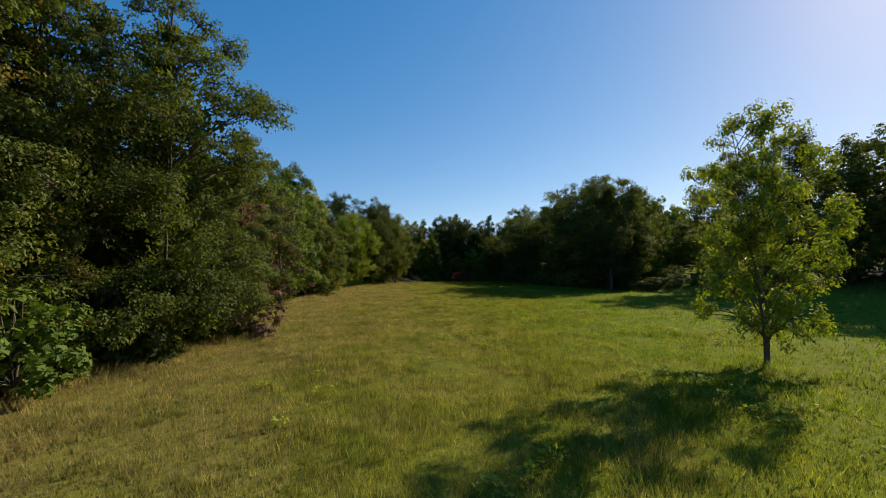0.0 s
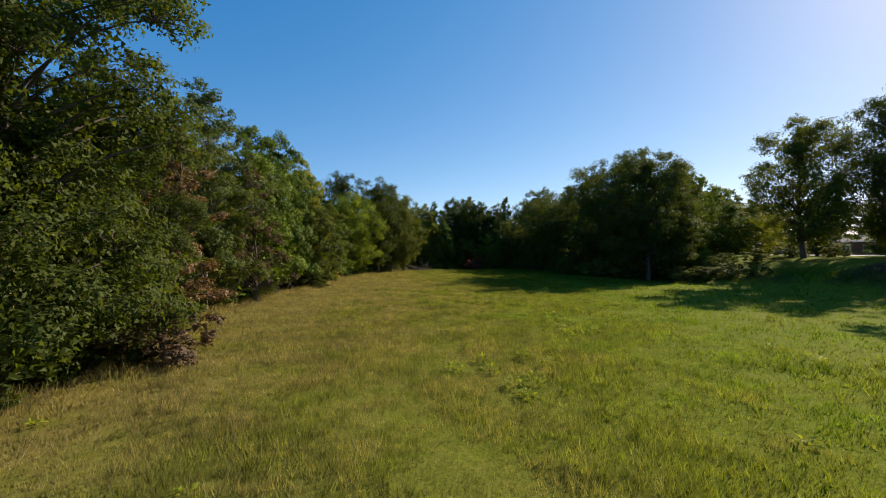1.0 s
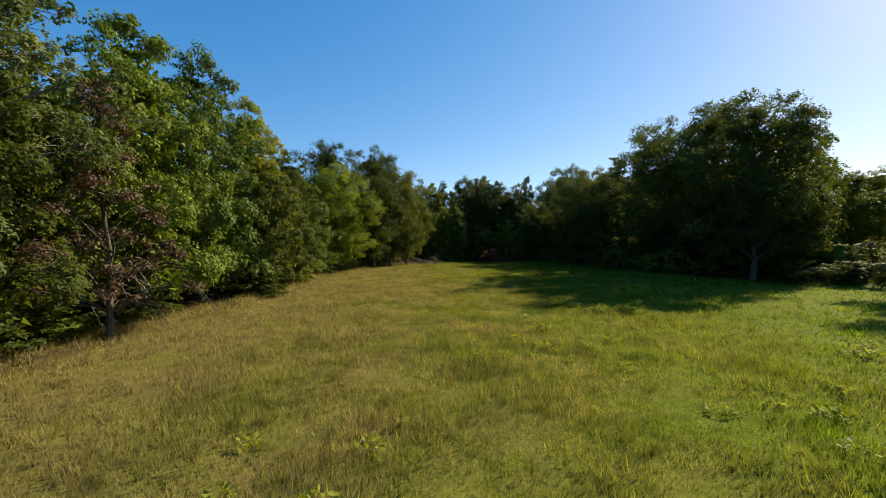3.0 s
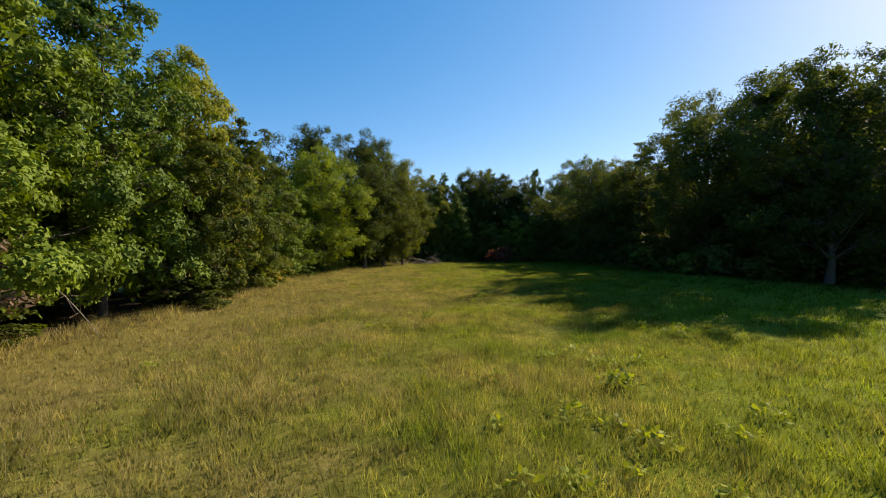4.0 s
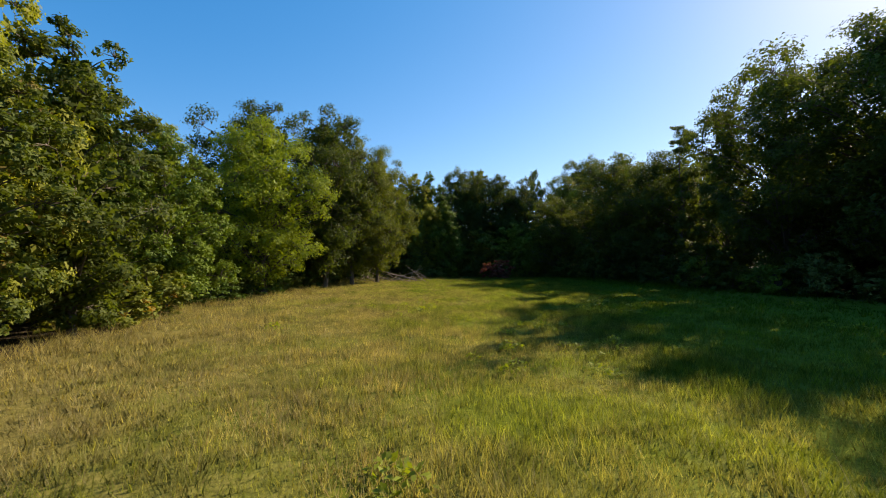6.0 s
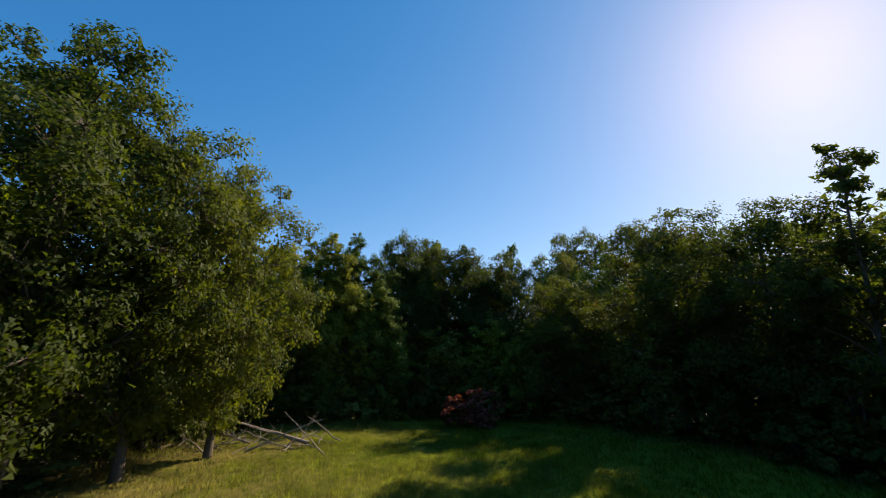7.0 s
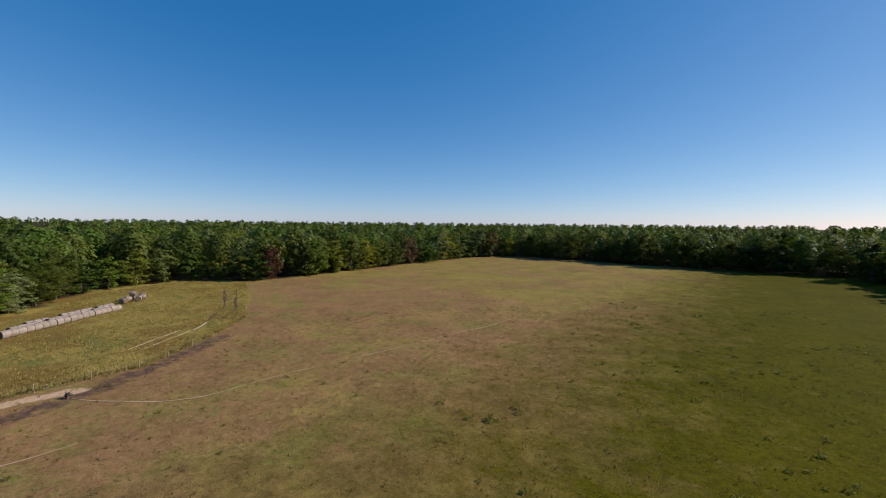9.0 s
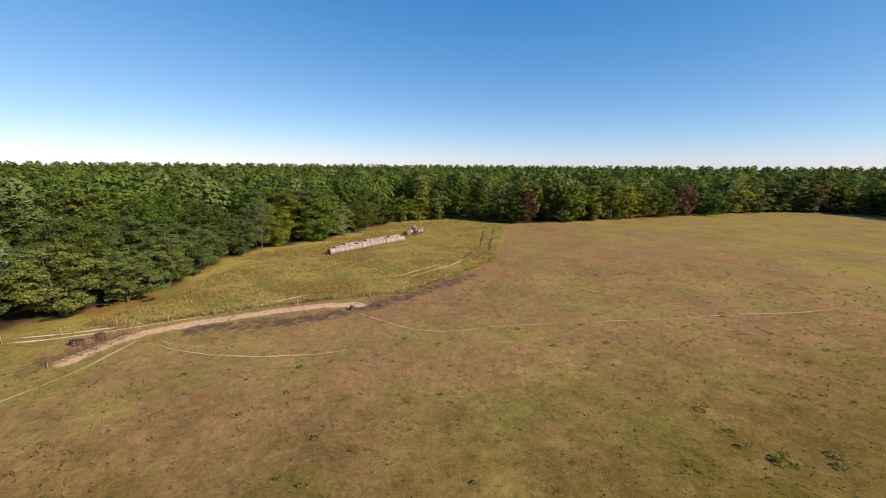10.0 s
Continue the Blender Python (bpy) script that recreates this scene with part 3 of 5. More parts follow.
def form(name, seeds, **kw):
    """Grows the variants of one form once: a list of (wood mesh, leaf arrays)."""
    made = []
    for s in seeds:
        tubes, v, f = grow(s, **kw)
        made.append((tubes, v, f, {}))
    FORMS[name] = (made, kw["height"], kw["radius"])


WOOD = {}


def plant(name, shape, variant, x, y, height, radius, leaves, label, turn=0.0, bark=None, category="tree", group="", sink=0.0):
    """One tree or shrub as a thing: an empty at its foot with trunk and crown under it."""
    made, h0, r0 = FORMS[shape]
    k = variant % len(made)
    tubes, v, f, cache = made[k]
    bark = bark or BARK
    if (shape, k, bark.name) not in WOOD:
        WOOD[shape, k, bark.name] = tubes.mesh("trunk", bark)
    if leaves.name not in cache:
        cache[leaves.name] = mesh_of("crown", v, [f], leaves)
    ob = thing(name, x, y, float(ground_z(x, y)) - sink, turn, label, category, group)
    ob.scale = (radius / r0, radius / r0, height / h0)
    hang("trunk" if category == "tree" else "stem", WOOD[shape, k, bark.name], ob)
    hang("crown" if category == "tree" else "foliage", cache[leaves.name], ob)
    return ob


form("oak", (11, 12, 13), height=15, radius=6.0, base=0.14, shape="round", lobes=80, leaves=42000, leaf=0.17, trunk=0.28, lobe=0.3, tufts=13, core=4500)
form("near", (17, 18), height=15, radius=5.2, base=0.1, shape="skirt", lobes=100, leaves=84000, leaf=0.125, trunk=0.26, lobe=0.28, tufts=14, flat=0.45, core=7000)
form("broad", (21, 22, 23), height=14, radius=4.8, base=0.13, shape="skirt", lobes=74, leaves=36000, leaf=0.18, trunk=0.22, lobe=0.28, tufts=12, flat=0.55, core=3200)
form("egg", (31, 32), height=12, radius=4.0, base=0.07, shape="egg", lobes=48, leaves=22000, leaf=0.17, trunk=0.18, lobe=0.28, tufts=11, core=2200)
form("cone", (41, 42), height=14, radius=3.6, base=0.05, shape="cone", lobes=54, leaves=19000, leaf=0.18, trunk=0.18, lobe=0.26, tufts=10, flat=0.45, core=1800)
form("sparse", (51, 52), height=14, radius=4.2, base=0.2, shape="egg", lobes=76, leaves=21000, leaf=0.15, trunk=0.13, lobe=0.24, tufts=11, deep=0.35, flat=0.55)
form("snag", (55, 56), height=9, radius=2.8, base=0.1, shape="cone", lobes=46, leaves=7000, leaf=0.13, trunk=0.11, lobe=0.24, tufts=10, flat=0.3, deep=0.3, droop=0.9)
form("lone", (61,), height=9.8, radius=3.4, base=0.13, shape="egg", lobes=120, leaves=25000, leaf=0.135, trunk=0.085, forks=1, lobe=0.2, tufts=8, flat=0.75, deep=0.45, tuft=0.5)
form("shrub", (71, 72, 73), height=3.2, radius=2.2, base=0.0, shape="round", lobes=20, leaves=3200, leaf=0.2, trunk=0.05, forks=2, lobe=0.34, tufts=8, twigs=False, core=200)
form("wood", (81, 82), height=15, radius=5.2, base=0.08, shape="egg", lobes=42, leaves=13000, leaf=0.27, trunk=0.24, lobe=0.34, tufts=11, limb_sides=3, twigs=False, core=1000)
form("dome", (87, 88, 89), height=15, radius=5.6, base=0.1, shape="round", lobes=40, leaves=14500, leaf=0.27, trunk=0.24, lobe=0.35, tufts=12, flat=0.55, limb_sides=3, twigs=False, core=1100)
form("inner", (101, 102, 103), height=15, radius=5.4, base=0.05, shape="round", lobes=48, leaves=7500, leaf=0.38, trunk=0.24, lobe=0.34, tufts=8, limb_sides=3, twigs=False, core=1600)
form("twiggy", (111, 112), height=14, radius=3.4, base=0.1, shape="egg", lobes=64, leaves=30000, leaf=0.16, trunk=0.12, lobe=0.36, tufts=11, flat=0.8, core=2600)
form("spire", (115, 116), height=14, radius=2.2, base=0.1, shape="egg", lobes=64, leaves=24000, leaf=0.15, trunk=0.1, lobe=0.42, tufts=11, flat=0.9, core=2200, droop=-0.3)
form("mid", (131, 132, 133), height=15, radius=5.0, base=0.06, shape="round", lobes=50, leaves=16000, leaf=0.23, trunk=0.22, lobe=0.33, tufts=10, limb_sides=3, twigs=False, core=2400)
form("ball", (121, 122), height=15, radius=5.0, base=0.05, shape="round", lobes=92, leaves=62000, leaf=0.17, trunk=0.2, lobe=0.37, tufts=14, deep=0.12, core=6000)

# ---- woods along the near side of the meadow (west)
WEST = "trees along the west edge of the meadow"
EAST = "trees along the east edge of the meadow"
BACK = "trees at the far end of the meadow"
L_OAK = "tall dark green oak with a dense ragged crown"
L_MAPLE = "bright green maple leafed almost to the ground"
L_LIME = "lime green locust with a rounded feathery crown"
L_SPARSE = "tall thin tree with sparse grey-green leaves"
L_RUST = "small tree with russet autumn leaves and bare twigs"
L_MIX = "broad green tree with leaves beginning to turn"
L_SHRUB = "dense green shrub at the foot of the trees"


def tree(kind, v, x, y, h, r, leaves, label, group, turn=0.0, bark=None):
    plant({"oak": "oak_tree", "lone": "young_tree"}.get(kind, "tree"), kind, v, x, y, h, r, leaves, label, turn, bark, "tree", group)


def shrub(v, x, y, h, r, leaves, label=L_SHRUB, turn=0.0, group="shrubs at the wood's edge"):
    plant("shrub", "shrub", v, x, y, h, r, leaves, label, turn, None, "shrub", group)


tree("broad", 0, -17.5, -3, 15, 5.6, MAPLE, L_MAPLE, WEST, 40)
tree("near", 1, -15.8, 7, 15.5, 5.2, MAPLE, L_MAPLE, WEST, 130)
tree("near", 0, -17.0, 13.5, 16, 5.2, MIXED, L_MIX, WEST, 10)
tree("near", 1, -16.6, 17.5, 17.5, 5.0, MIXED, L_MIX, WEST, 75)
tree("near", 0, -13.7, 21.4, 17.0, 5.4, OAK, L_OAK, WEST, 200)
tree("near", 1, -14.6, 25.6, 12.0, 3.4, OAK, L_OAK, WEST, 20)
tree("snag", 1, -14.6, 30.6, 10.6, 3.5, RUSSET, L_RUST, WEST, 20)
tree("broad", 2, -18.8, 39.2, 12.4, 4.2, OAK, L_OAK, WEST, 300)
tree("broad", 0, -18.6, 33.5, 12.0, 3.8, OAK, L_OAK, WEST, 240)
tree("oak", 2, -21.0, 25, 14.0, 4.4, OAK, L_OAK, WEST, 310)
tree("sparse", 0, -17.6, 38.3, 16.0, 4.4, OAK_GREY, L_SPARSE, WEST, 60, BARK_PALE)
tree("sparse", 1, -20.2, 43, 15.0, 4.6, OAK_GREY, L_SPARSE, WEST, 160, BARK_PALE)
tree("broad", 0, -21.5, 41, 13.0, 4.4, OAK, L_OAK, WEST, 250)
tree("cone", 0, -19.0, 35.6, 14.6, 3.0, OAK_GREY, "tall narrow tree with grey-green leaves", WEST, 40)
tree("snag", 0, -16.6, 43.6, 11.0, 3.2, RUSSET, L_RUST, WEST, 100)
tree("broad", 1, -19.0, 48, 15.8, 4.6, MAPLE, L_MAPLE, WEST, 15)
tree("broad", 2, -19.2, 54, 16.8, 4.6, MAPLE, L_MAPLE, WEST, 95)
tree("broad", 0, -19.0, 61, 15.8, 4.0, YELLOW, "tall tree with yellowing leaves at its top", WEST, 180)
tree("egg", 0, -16.6, 59, 9.5, 3.4, MIXED, L_MIX, WEST, 220)
tree("egg", 1, -17.2, 64, 12.2, 3.7, OAK, L_OAK, WEST, 290)
tree("broad", 1, -21.5, 69, 11.5, 4.0, MAPLE, L_MAPLE, WEST, 330)
tree("broad", 2, -19.6, 73, 10.8, 3.8, MAPLE, L_MAPLE, WEST, 45)
tree("sparse", 0, -25, 80, 13.6, 4.4, YELLOW, "thin tree with yellowing leaves", WEST, 200)
tree("oak", 1, -17.8, 83.0, 14.6, 5.6, LIME, L_LIME, WEST, 140)
tree("oak", 0, -22.5, 93, 20, 6.6, OAK, L_OAK, WEST, 80)
tree("oak", 2, -15.0, 90.8, 18.4, 6.0, OAK, L_OAK, WEST, 260)
tree("oak", 1, -10.8, 98.2, 16.0, 4.6, OAK, L_OAK, WEST, 20)
tree("oak", 0, -13.0, 94.6, 17.0, 4.8, OAK, L_OAK, WEST, 160)
# far end
tree("ball", 1, -18.4, 112.6, 16.3, 3.9, OAK_GREY, "rounded tree with grey-green leaves", BACK, 60)
tree("spire", 0, -15.0, 115.2, 16.0, 2.6, YELLOW, "slender tree with pale leaves", BACK, 10)
tree("spire", 1, -12.4, 113.6, 15.4, 2.5, YELLOW, "slender tree with pale leaves", BACK, 90)
tree("twiggy", 0, -11.0, 112.8, 15.2, 3.0, YELLOW, "yellow-green tree with twiggy top", BACK, 10)
tree("spire", 0, -9.2, 112.4, 15.8, 2.5, YELLOW, "slender tree with pale leaves", BACK, 210)
tree("spire", 1, -7.2, 112.2, 16.2, 2.6, YELLOW, "slender tree with pale leaves", BACK, 300)
tree("spire", 0, -5.2, 114.4, 17.2, 2.4, MAPLE, "slim green tree beside broader ones", BACK, 120)
tree("ball", 0, -0.6, 119.0, 19.4, 4.4, OAK, L_OAK, BACK, 150)
tree("ball", 1, 2.6, 121.4, 19.8, 3.8, OAK, L_OAK, BACK, 80)
tree("spire", 1, 4.6, 128.3, 21.6, 2.8, OAK, L_OAK, BACK, 40)
tree("ball", 1, 6.8, 121.0, 19.0, 5.2, OAK, L_OAK, BACK, 210)
tree("oak", 2, 11.4, 120.8, 18.6, 5.4, MIXED, L_MIX, BACK, 300)
tree("egg", 0, 14.4, 126.3, 21.0, 3.0, MAPLE, L_MAPLE, BACK, 45)
tree("oak", 0, 24.0, 128.0, 23.6, 7.0, OAK, L_OAK, BACK, 270)
tree("oak", 2, 31.0, 123.5, 22.4, 6.4, MIXED, L_MIX, BACK, 60)
tree("oak", 1, 37.0, 117.0, 20.6, 6.0, OAK, L_OAK, BACK, 190)
tree("oak", 1, 18.5, 121.5, 19.0, 4.6, MIXED, L_MIX, BACK, 20)
tree("oak", 0, 14.5, 110, 12.4, 4.8, OAK, L_OAK, BACK, 100)
tree("egg", 1, 11.0, 112, 8.0, 2.6, MAPLE, L_MAPLE, BACK, 190)
tree("oak", 2, 20.5, 104, 16.6, 6.4, MIXED, L_MIX, BACK, 330)
tree("oak", 1, 22.0, 97, 15.2, 6.0, OAK, L_OAK, BACK, 10)
tree("mid", 0, 30, 112, 18.5, 5.4, MIXED, L_MIX, BACK, 220)
tree("mid", 2, 33, 103, 16.5, 5.2, OAK, L_OAK, BACK, 20)
for x, y, h, r in ((-13.6, 114.8, 14.0, 2.9), (-9.6, 114.4, 13.8, 2.8), (-6.0, 112.4, 14.6, 3.0), (-3.0, 114.8, 15.2, 3.4), (-2.4, 112.6, 12.0, 2.8), (-16.6, 116.5, 14.2, 3.2)):
    tree("twiggy", int(-x), x, y, h, r, YELLOW if x < -5 else MAPLE, "yellow-green tree in a thicket of slender ones", BACK, x * 50)
# east side
tree("cone", 0, 24.5, 88, 18.6, 4.6, OAK, L_OAK, EAST, 10)
tree("cone", 1, 22.5, 92, 16.6, 4.2, OAK, L_OAK, EAST, 95)
tree("oak", 0, 28.2, 76.0, 19.8, 8.2, OAK, L_OAK, EAST, 15)
tree("oak", 2, 27.4, 69.0, 18.2, 7.0, OAK, L_OAK, EAST, 135)
tree("oak", 1, 25.6, 82.5, 19.4, 6.6, OAK, L_OAK, EAST, 235)
tree("inner", 1, 33, 82, 13, 5.0, OAK, L_OAK, EAST, 320)
tree("oak", 2, 42.0, 60.5, 16.8, 6.4, OAK, L_OAK, EAST, 60)
tree("oak", 0, 50.5, 59, 19, 5.8, OAK, L_OAK, EAST, 160)
tree("inner", 1, 56, 50, 17, 6.0, OAK, L_OAK, EAST, 280)
tree("inner", 2, 52, 38, 17, 6.0, OAK, L_OAK, EAST, 20)
tree("inner", 0, 58, 26, 17, 6.0, MIXED, L_MIX, EAST, 110)
tree("mid", 0, 40.0, 41.5, 14.0, 5.2, OAK, L_OAK, EAST, 40)
tree("mid", 1, 44.0, 39.5, 14.5, 5.6, OAK, L_OAK, EAST, 140)
tree("mid", 2, 55.0, 74.0, 9.5, 4.6, MAPLE, L_MAPLE, EAST, 220)
tree("mid", 0, 61.0, 69.0, 9.0, 4.6, MAPLE, L_MAPLE, EAST, 20)
tree("mid", 1, 50.0, 80, 9.5, 4.6, YELLOW, "light green bushy tree on the lawn", EAST, 70)
tree("mid", 2, 43.5, 76.5, 8.5, 4.0, MAPLE, L_MAPLE, EAST, 150)
tree("egg", 0, 39.5, 80, 9.0, 4.2, MAPLE, L_MAPLE, EAST, 50)
tree("egg", 1, 46.5, 84, 9.5, 4.4, MIXED, L_MIX, EAST, 170)
tree("lone", 0, 12.3, 16.9, 10.0, 2.6, YOUNG, "young leafy tree with slender forked trunks in the open meadow", "", 25)

# shrubs along the edges
rs = random.Random(5)
for k in range(64):
    u = k / 63
    i = u * (len(MEADOW_EDGE) - 1)
    a, b = MEADOW_EDGE[int(i)], MEADOW_EDGE[min(int(i) + 1, len(MEADOW_EDGE) - 1)]
    f = i - int(i)
    x, y = a[0] + (b[0] - a[0]) * f, a[1] + (b[1] - a[1]) * f
    cx, cy = 0.0, min(max(y, 0), 95)
    d = math.hypot(x - cx, y - cy)
    out = rs.uniform(1.2, 3.0)
    x, y = x + (x - cx) / d * out, y + (y - cy) / d * out
    if y < 0 or (x > 36 and 40 < y) or (x < -10 and 48 < y < 68 and k % 3):
        continue
    kinds = (MAPLE, OAK, MIXED, OAK, OAK_GREY)
    shrub(k, x, y, rs.uniform(1.3, 3.2), rs.uniform(1.5, 2.5), kinds[rs.randrange(5)], turn=rs.uniform(0, 360))
shrub(0, -10.8, 24.4, 2.2, 1.9, RUSSET, "low shrub of russet dead leaves", 30)
shrub(1, -13.6, 9.5, 4.0, 2.4, MAPLE, "bright green bush of broad leaves", 80)
shrub(2, -13.2, 13.8, 3.4, 2.2, MAPLE, "bright green bush of broad leaves", 150)
shrub(0, -12.8, 19.5, 4.2, 2.6, OAK, L_SHRUB, 10)
shrub(1, -12.6, 24.5, 4.0, 2.4, OAK, L_SHRUB, 210)
shrub(2, 4.8, 106.0, 2.6, 2.3, RED, "round dark red bush standing in the grass", 0, "")
for x, y, h in ((36, 66, 2.0), (39, 64, 1.6), (43, 63.5, 1.8), (34, 70, 2.2), (47, 62, 1.7), (31.5, 63, 1.8)):
    shrub(int(x), x, y, h, 1.9, OAK, "dark low shrub on the bank", x * 40)

# filling trees inside the woods
fill = [(58, 106), (66, 110), (76, 112), (86, 110), (50, 102), (44, 96), (-22, 31), (-23, 36)] + [(-20, y) for y in (2, 9)] + [(-23.5, y) for y in (17, 47, 55, 64, 74, 88, 98)] + [(-28, y) for y in range(8, 112, 9)] + [(-34, y) for y in range(20, 108, 12)]
fill += [(24, 117), (19, 114), (34, 80), (35, 72), (36, 118), (44, 112), (46, 124), (40, 132), (30, 134), (52, 118), (25, 108), (27, 103), (-20, 103), (-25, 100), (-31, 110), (-36, 104), (-40, 98), (56, 112), (48, 106), (60, 98), (68, 103)] + [(84, 78), (94, 72), (80, 64), (104, 86), (112, 98), (92, 92), (76, 112), (88, 116), (100, 110), (66, 114), (70, 52), (66, 40), (54, 104)] + [(52, 93), (57, 101), (64, 106), (72, 108), (82, 106), (92, 98), (48, 97), (98, 88), (-14, 117), (-22, 114), (-28, 108)] + [(8, 123), (15, 116), (20, 113), (27, 120), (28, 96), (35, 92), (30, 86), (36, 110), (42, 102), (36, 75), (10, 130), (34, 124), (20, 124)]
for k, (x, y) in enumerate(fill):
    x, y = x + rs.uniform(-1.5, 1.5), y + rs.uniform(-2, 2)
    leaves, label = ((OAK, L_OAK), (MIXED, L_MIX), (MAPLE, L_MAPLE))[rs.randrange(3)]
    h = rs.uniform(11, 14.5) if x < 0 else rs.uniform(13, 17)
    plant("tree", "mid" if y > 94 and -30 < x < 40 else "inner", k, x, y, h, rs.uniform(3.8, 5.2), leaves, label, rs.uniform(0, 360), None, "tree", "trees inside the wood")
for x, y, h in ((-17, 102, 4.5), (-20, 97, 4.5), (-14.5, 104, 4.5), (-19, 92, 4), (-13, 106, 4.5), (-8, 110.5, 4.2), (-3, 113, 4.4), (2, 113.5, 5), (7, 112.5, 4.6), (11, 115, 5), (17, 106, 4.4), (19.5, 99, 4.2), (20.5, 92, 4.4), (21, 86, 4), (26, 80, 3.8), (27.5, 73.5, 3.4)):
    shrub(int(y), x, y, h, 2.9, OAK, L_SHRUB, x * 30)

for k, (x, y) in enumerate(((-24, 112), (-19.5, 115), (-14, 116), (-10, 116.5), (-6.5, 118), (-2.5, 115.5), (3, 115), (8.5, 114.5), (13, 113), (-16, 119), (-4, 121), (6, 124), (16, 124), (22, 121), (-9, 122))):
    plant("tree", "inner", k, x, y, rs.uniform(8.5, 11), 3.4, (MIXED, MAPLE, OAK)[k % 3], "low leafy tree under taller ones", k * 50, None, "tree", "trees inside the wood")

# ---- woods behind, told apart from the air
WOODS = "trees round the pasture"
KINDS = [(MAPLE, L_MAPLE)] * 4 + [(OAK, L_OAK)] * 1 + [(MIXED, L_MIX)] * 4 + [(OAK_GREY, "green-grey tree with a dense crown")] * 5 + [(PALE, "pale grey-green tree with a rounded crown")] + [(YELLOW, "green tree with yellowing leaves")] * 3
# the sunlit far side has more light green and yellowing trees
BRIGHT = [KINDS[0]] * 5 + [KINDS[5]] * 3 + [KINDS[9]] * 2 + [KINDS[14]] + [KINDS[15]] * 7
edge = np.array(PASTURE_EDGE, float)
form("far", (84, 85, 86), height=15, radius=4.8, base=0.06, shape="round", lobes=30, leaves=4600, leaf=0.46, trunk=0.24, lobe=0.36, tufts=7, limb_sides=3, twigs=False, core=350)
ODD = [(RED, "deep red maple among green trees", -143.0, 221.5, 12.5, 3.8), (RUSSET, "tree with leaves turned dull brown", -135.6, 303.0, 15, 4.8),
       (RUSSET, "tree with leaves turned orange-brown", -121.0, 378.0, 16, 5.5)]
for a, b in zip(edge[:-1], edge[1:]):
    run = b - a
    length = float(np.hypot(*run))
    side = np.array([-run[1], run[0]]) / length
    for s in np.arange(2.2, length, 9.6):
        for row, off in ((0, 3.8), (1, 11), (2, 19), (3, 28), (4, 37)):
            x, y = a + run * (s + rs.uniform(-1.2, 1.2) + 4.4 * row) / length + side * (off + rs.uniform(-1, 1))
            if inside(MEADOW_EDGE, x, y) > -3 or (x > -52 and y < 136 and x < 40) or inside(PASTURE_EDGE, x, y) > -1.5 or min(math.hypot(x - o[2], y - o[3]) for o in ODD) < 5.5:
                continue
            near = math.hypot(x + 12, y - 122)
            h = rs.uniform(10.5, 17.0) if y < 240 else rs.uniform(13.5, 21)
            if row == 0:
                h *= rs.uniform(0.6, 1.0)
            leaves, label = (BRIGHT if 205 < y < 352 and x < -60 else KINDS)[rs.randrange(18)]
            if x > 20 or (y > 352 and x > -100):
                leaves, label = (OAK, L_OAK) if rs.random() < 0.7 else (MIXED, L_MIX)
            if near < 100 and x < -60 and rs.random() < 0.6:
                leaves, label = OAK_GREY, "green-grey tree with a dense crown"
            shape = rs.choice(("wood", "dome", "dome")) if near < 150 and x < 0 else "far"
            if row > 1:
                if near > 120 or x > -40 or rs.random() < 0.25:
                    continue
                shape = "far"
            elif shape == "far" and row == 1:
                continue
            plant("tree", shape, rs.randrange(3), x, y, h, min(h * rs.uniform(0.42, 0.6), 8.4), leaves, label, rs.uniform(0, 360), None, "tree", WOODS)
# the ones that stand out
for k, (leaves, label, x, y, h, r) in enumerate(ODD):
    plant("tree", "dome", k, x, y, h, r, leaves, label, 40 * k, None, "tree", WOODS)
plant("tree", "sparse", 1, -127, 127.5, 15, 4.6, OAK_GREY, "tree with a pale bare trunk and thin leaves", 0, BARK_PALE, "tree", WOODS)
plant("tree", "wood", 0, -64.5, 94, 13.5, 5.0, MAPLE, L_MAPLE, 200, None, "tree", WOODS)


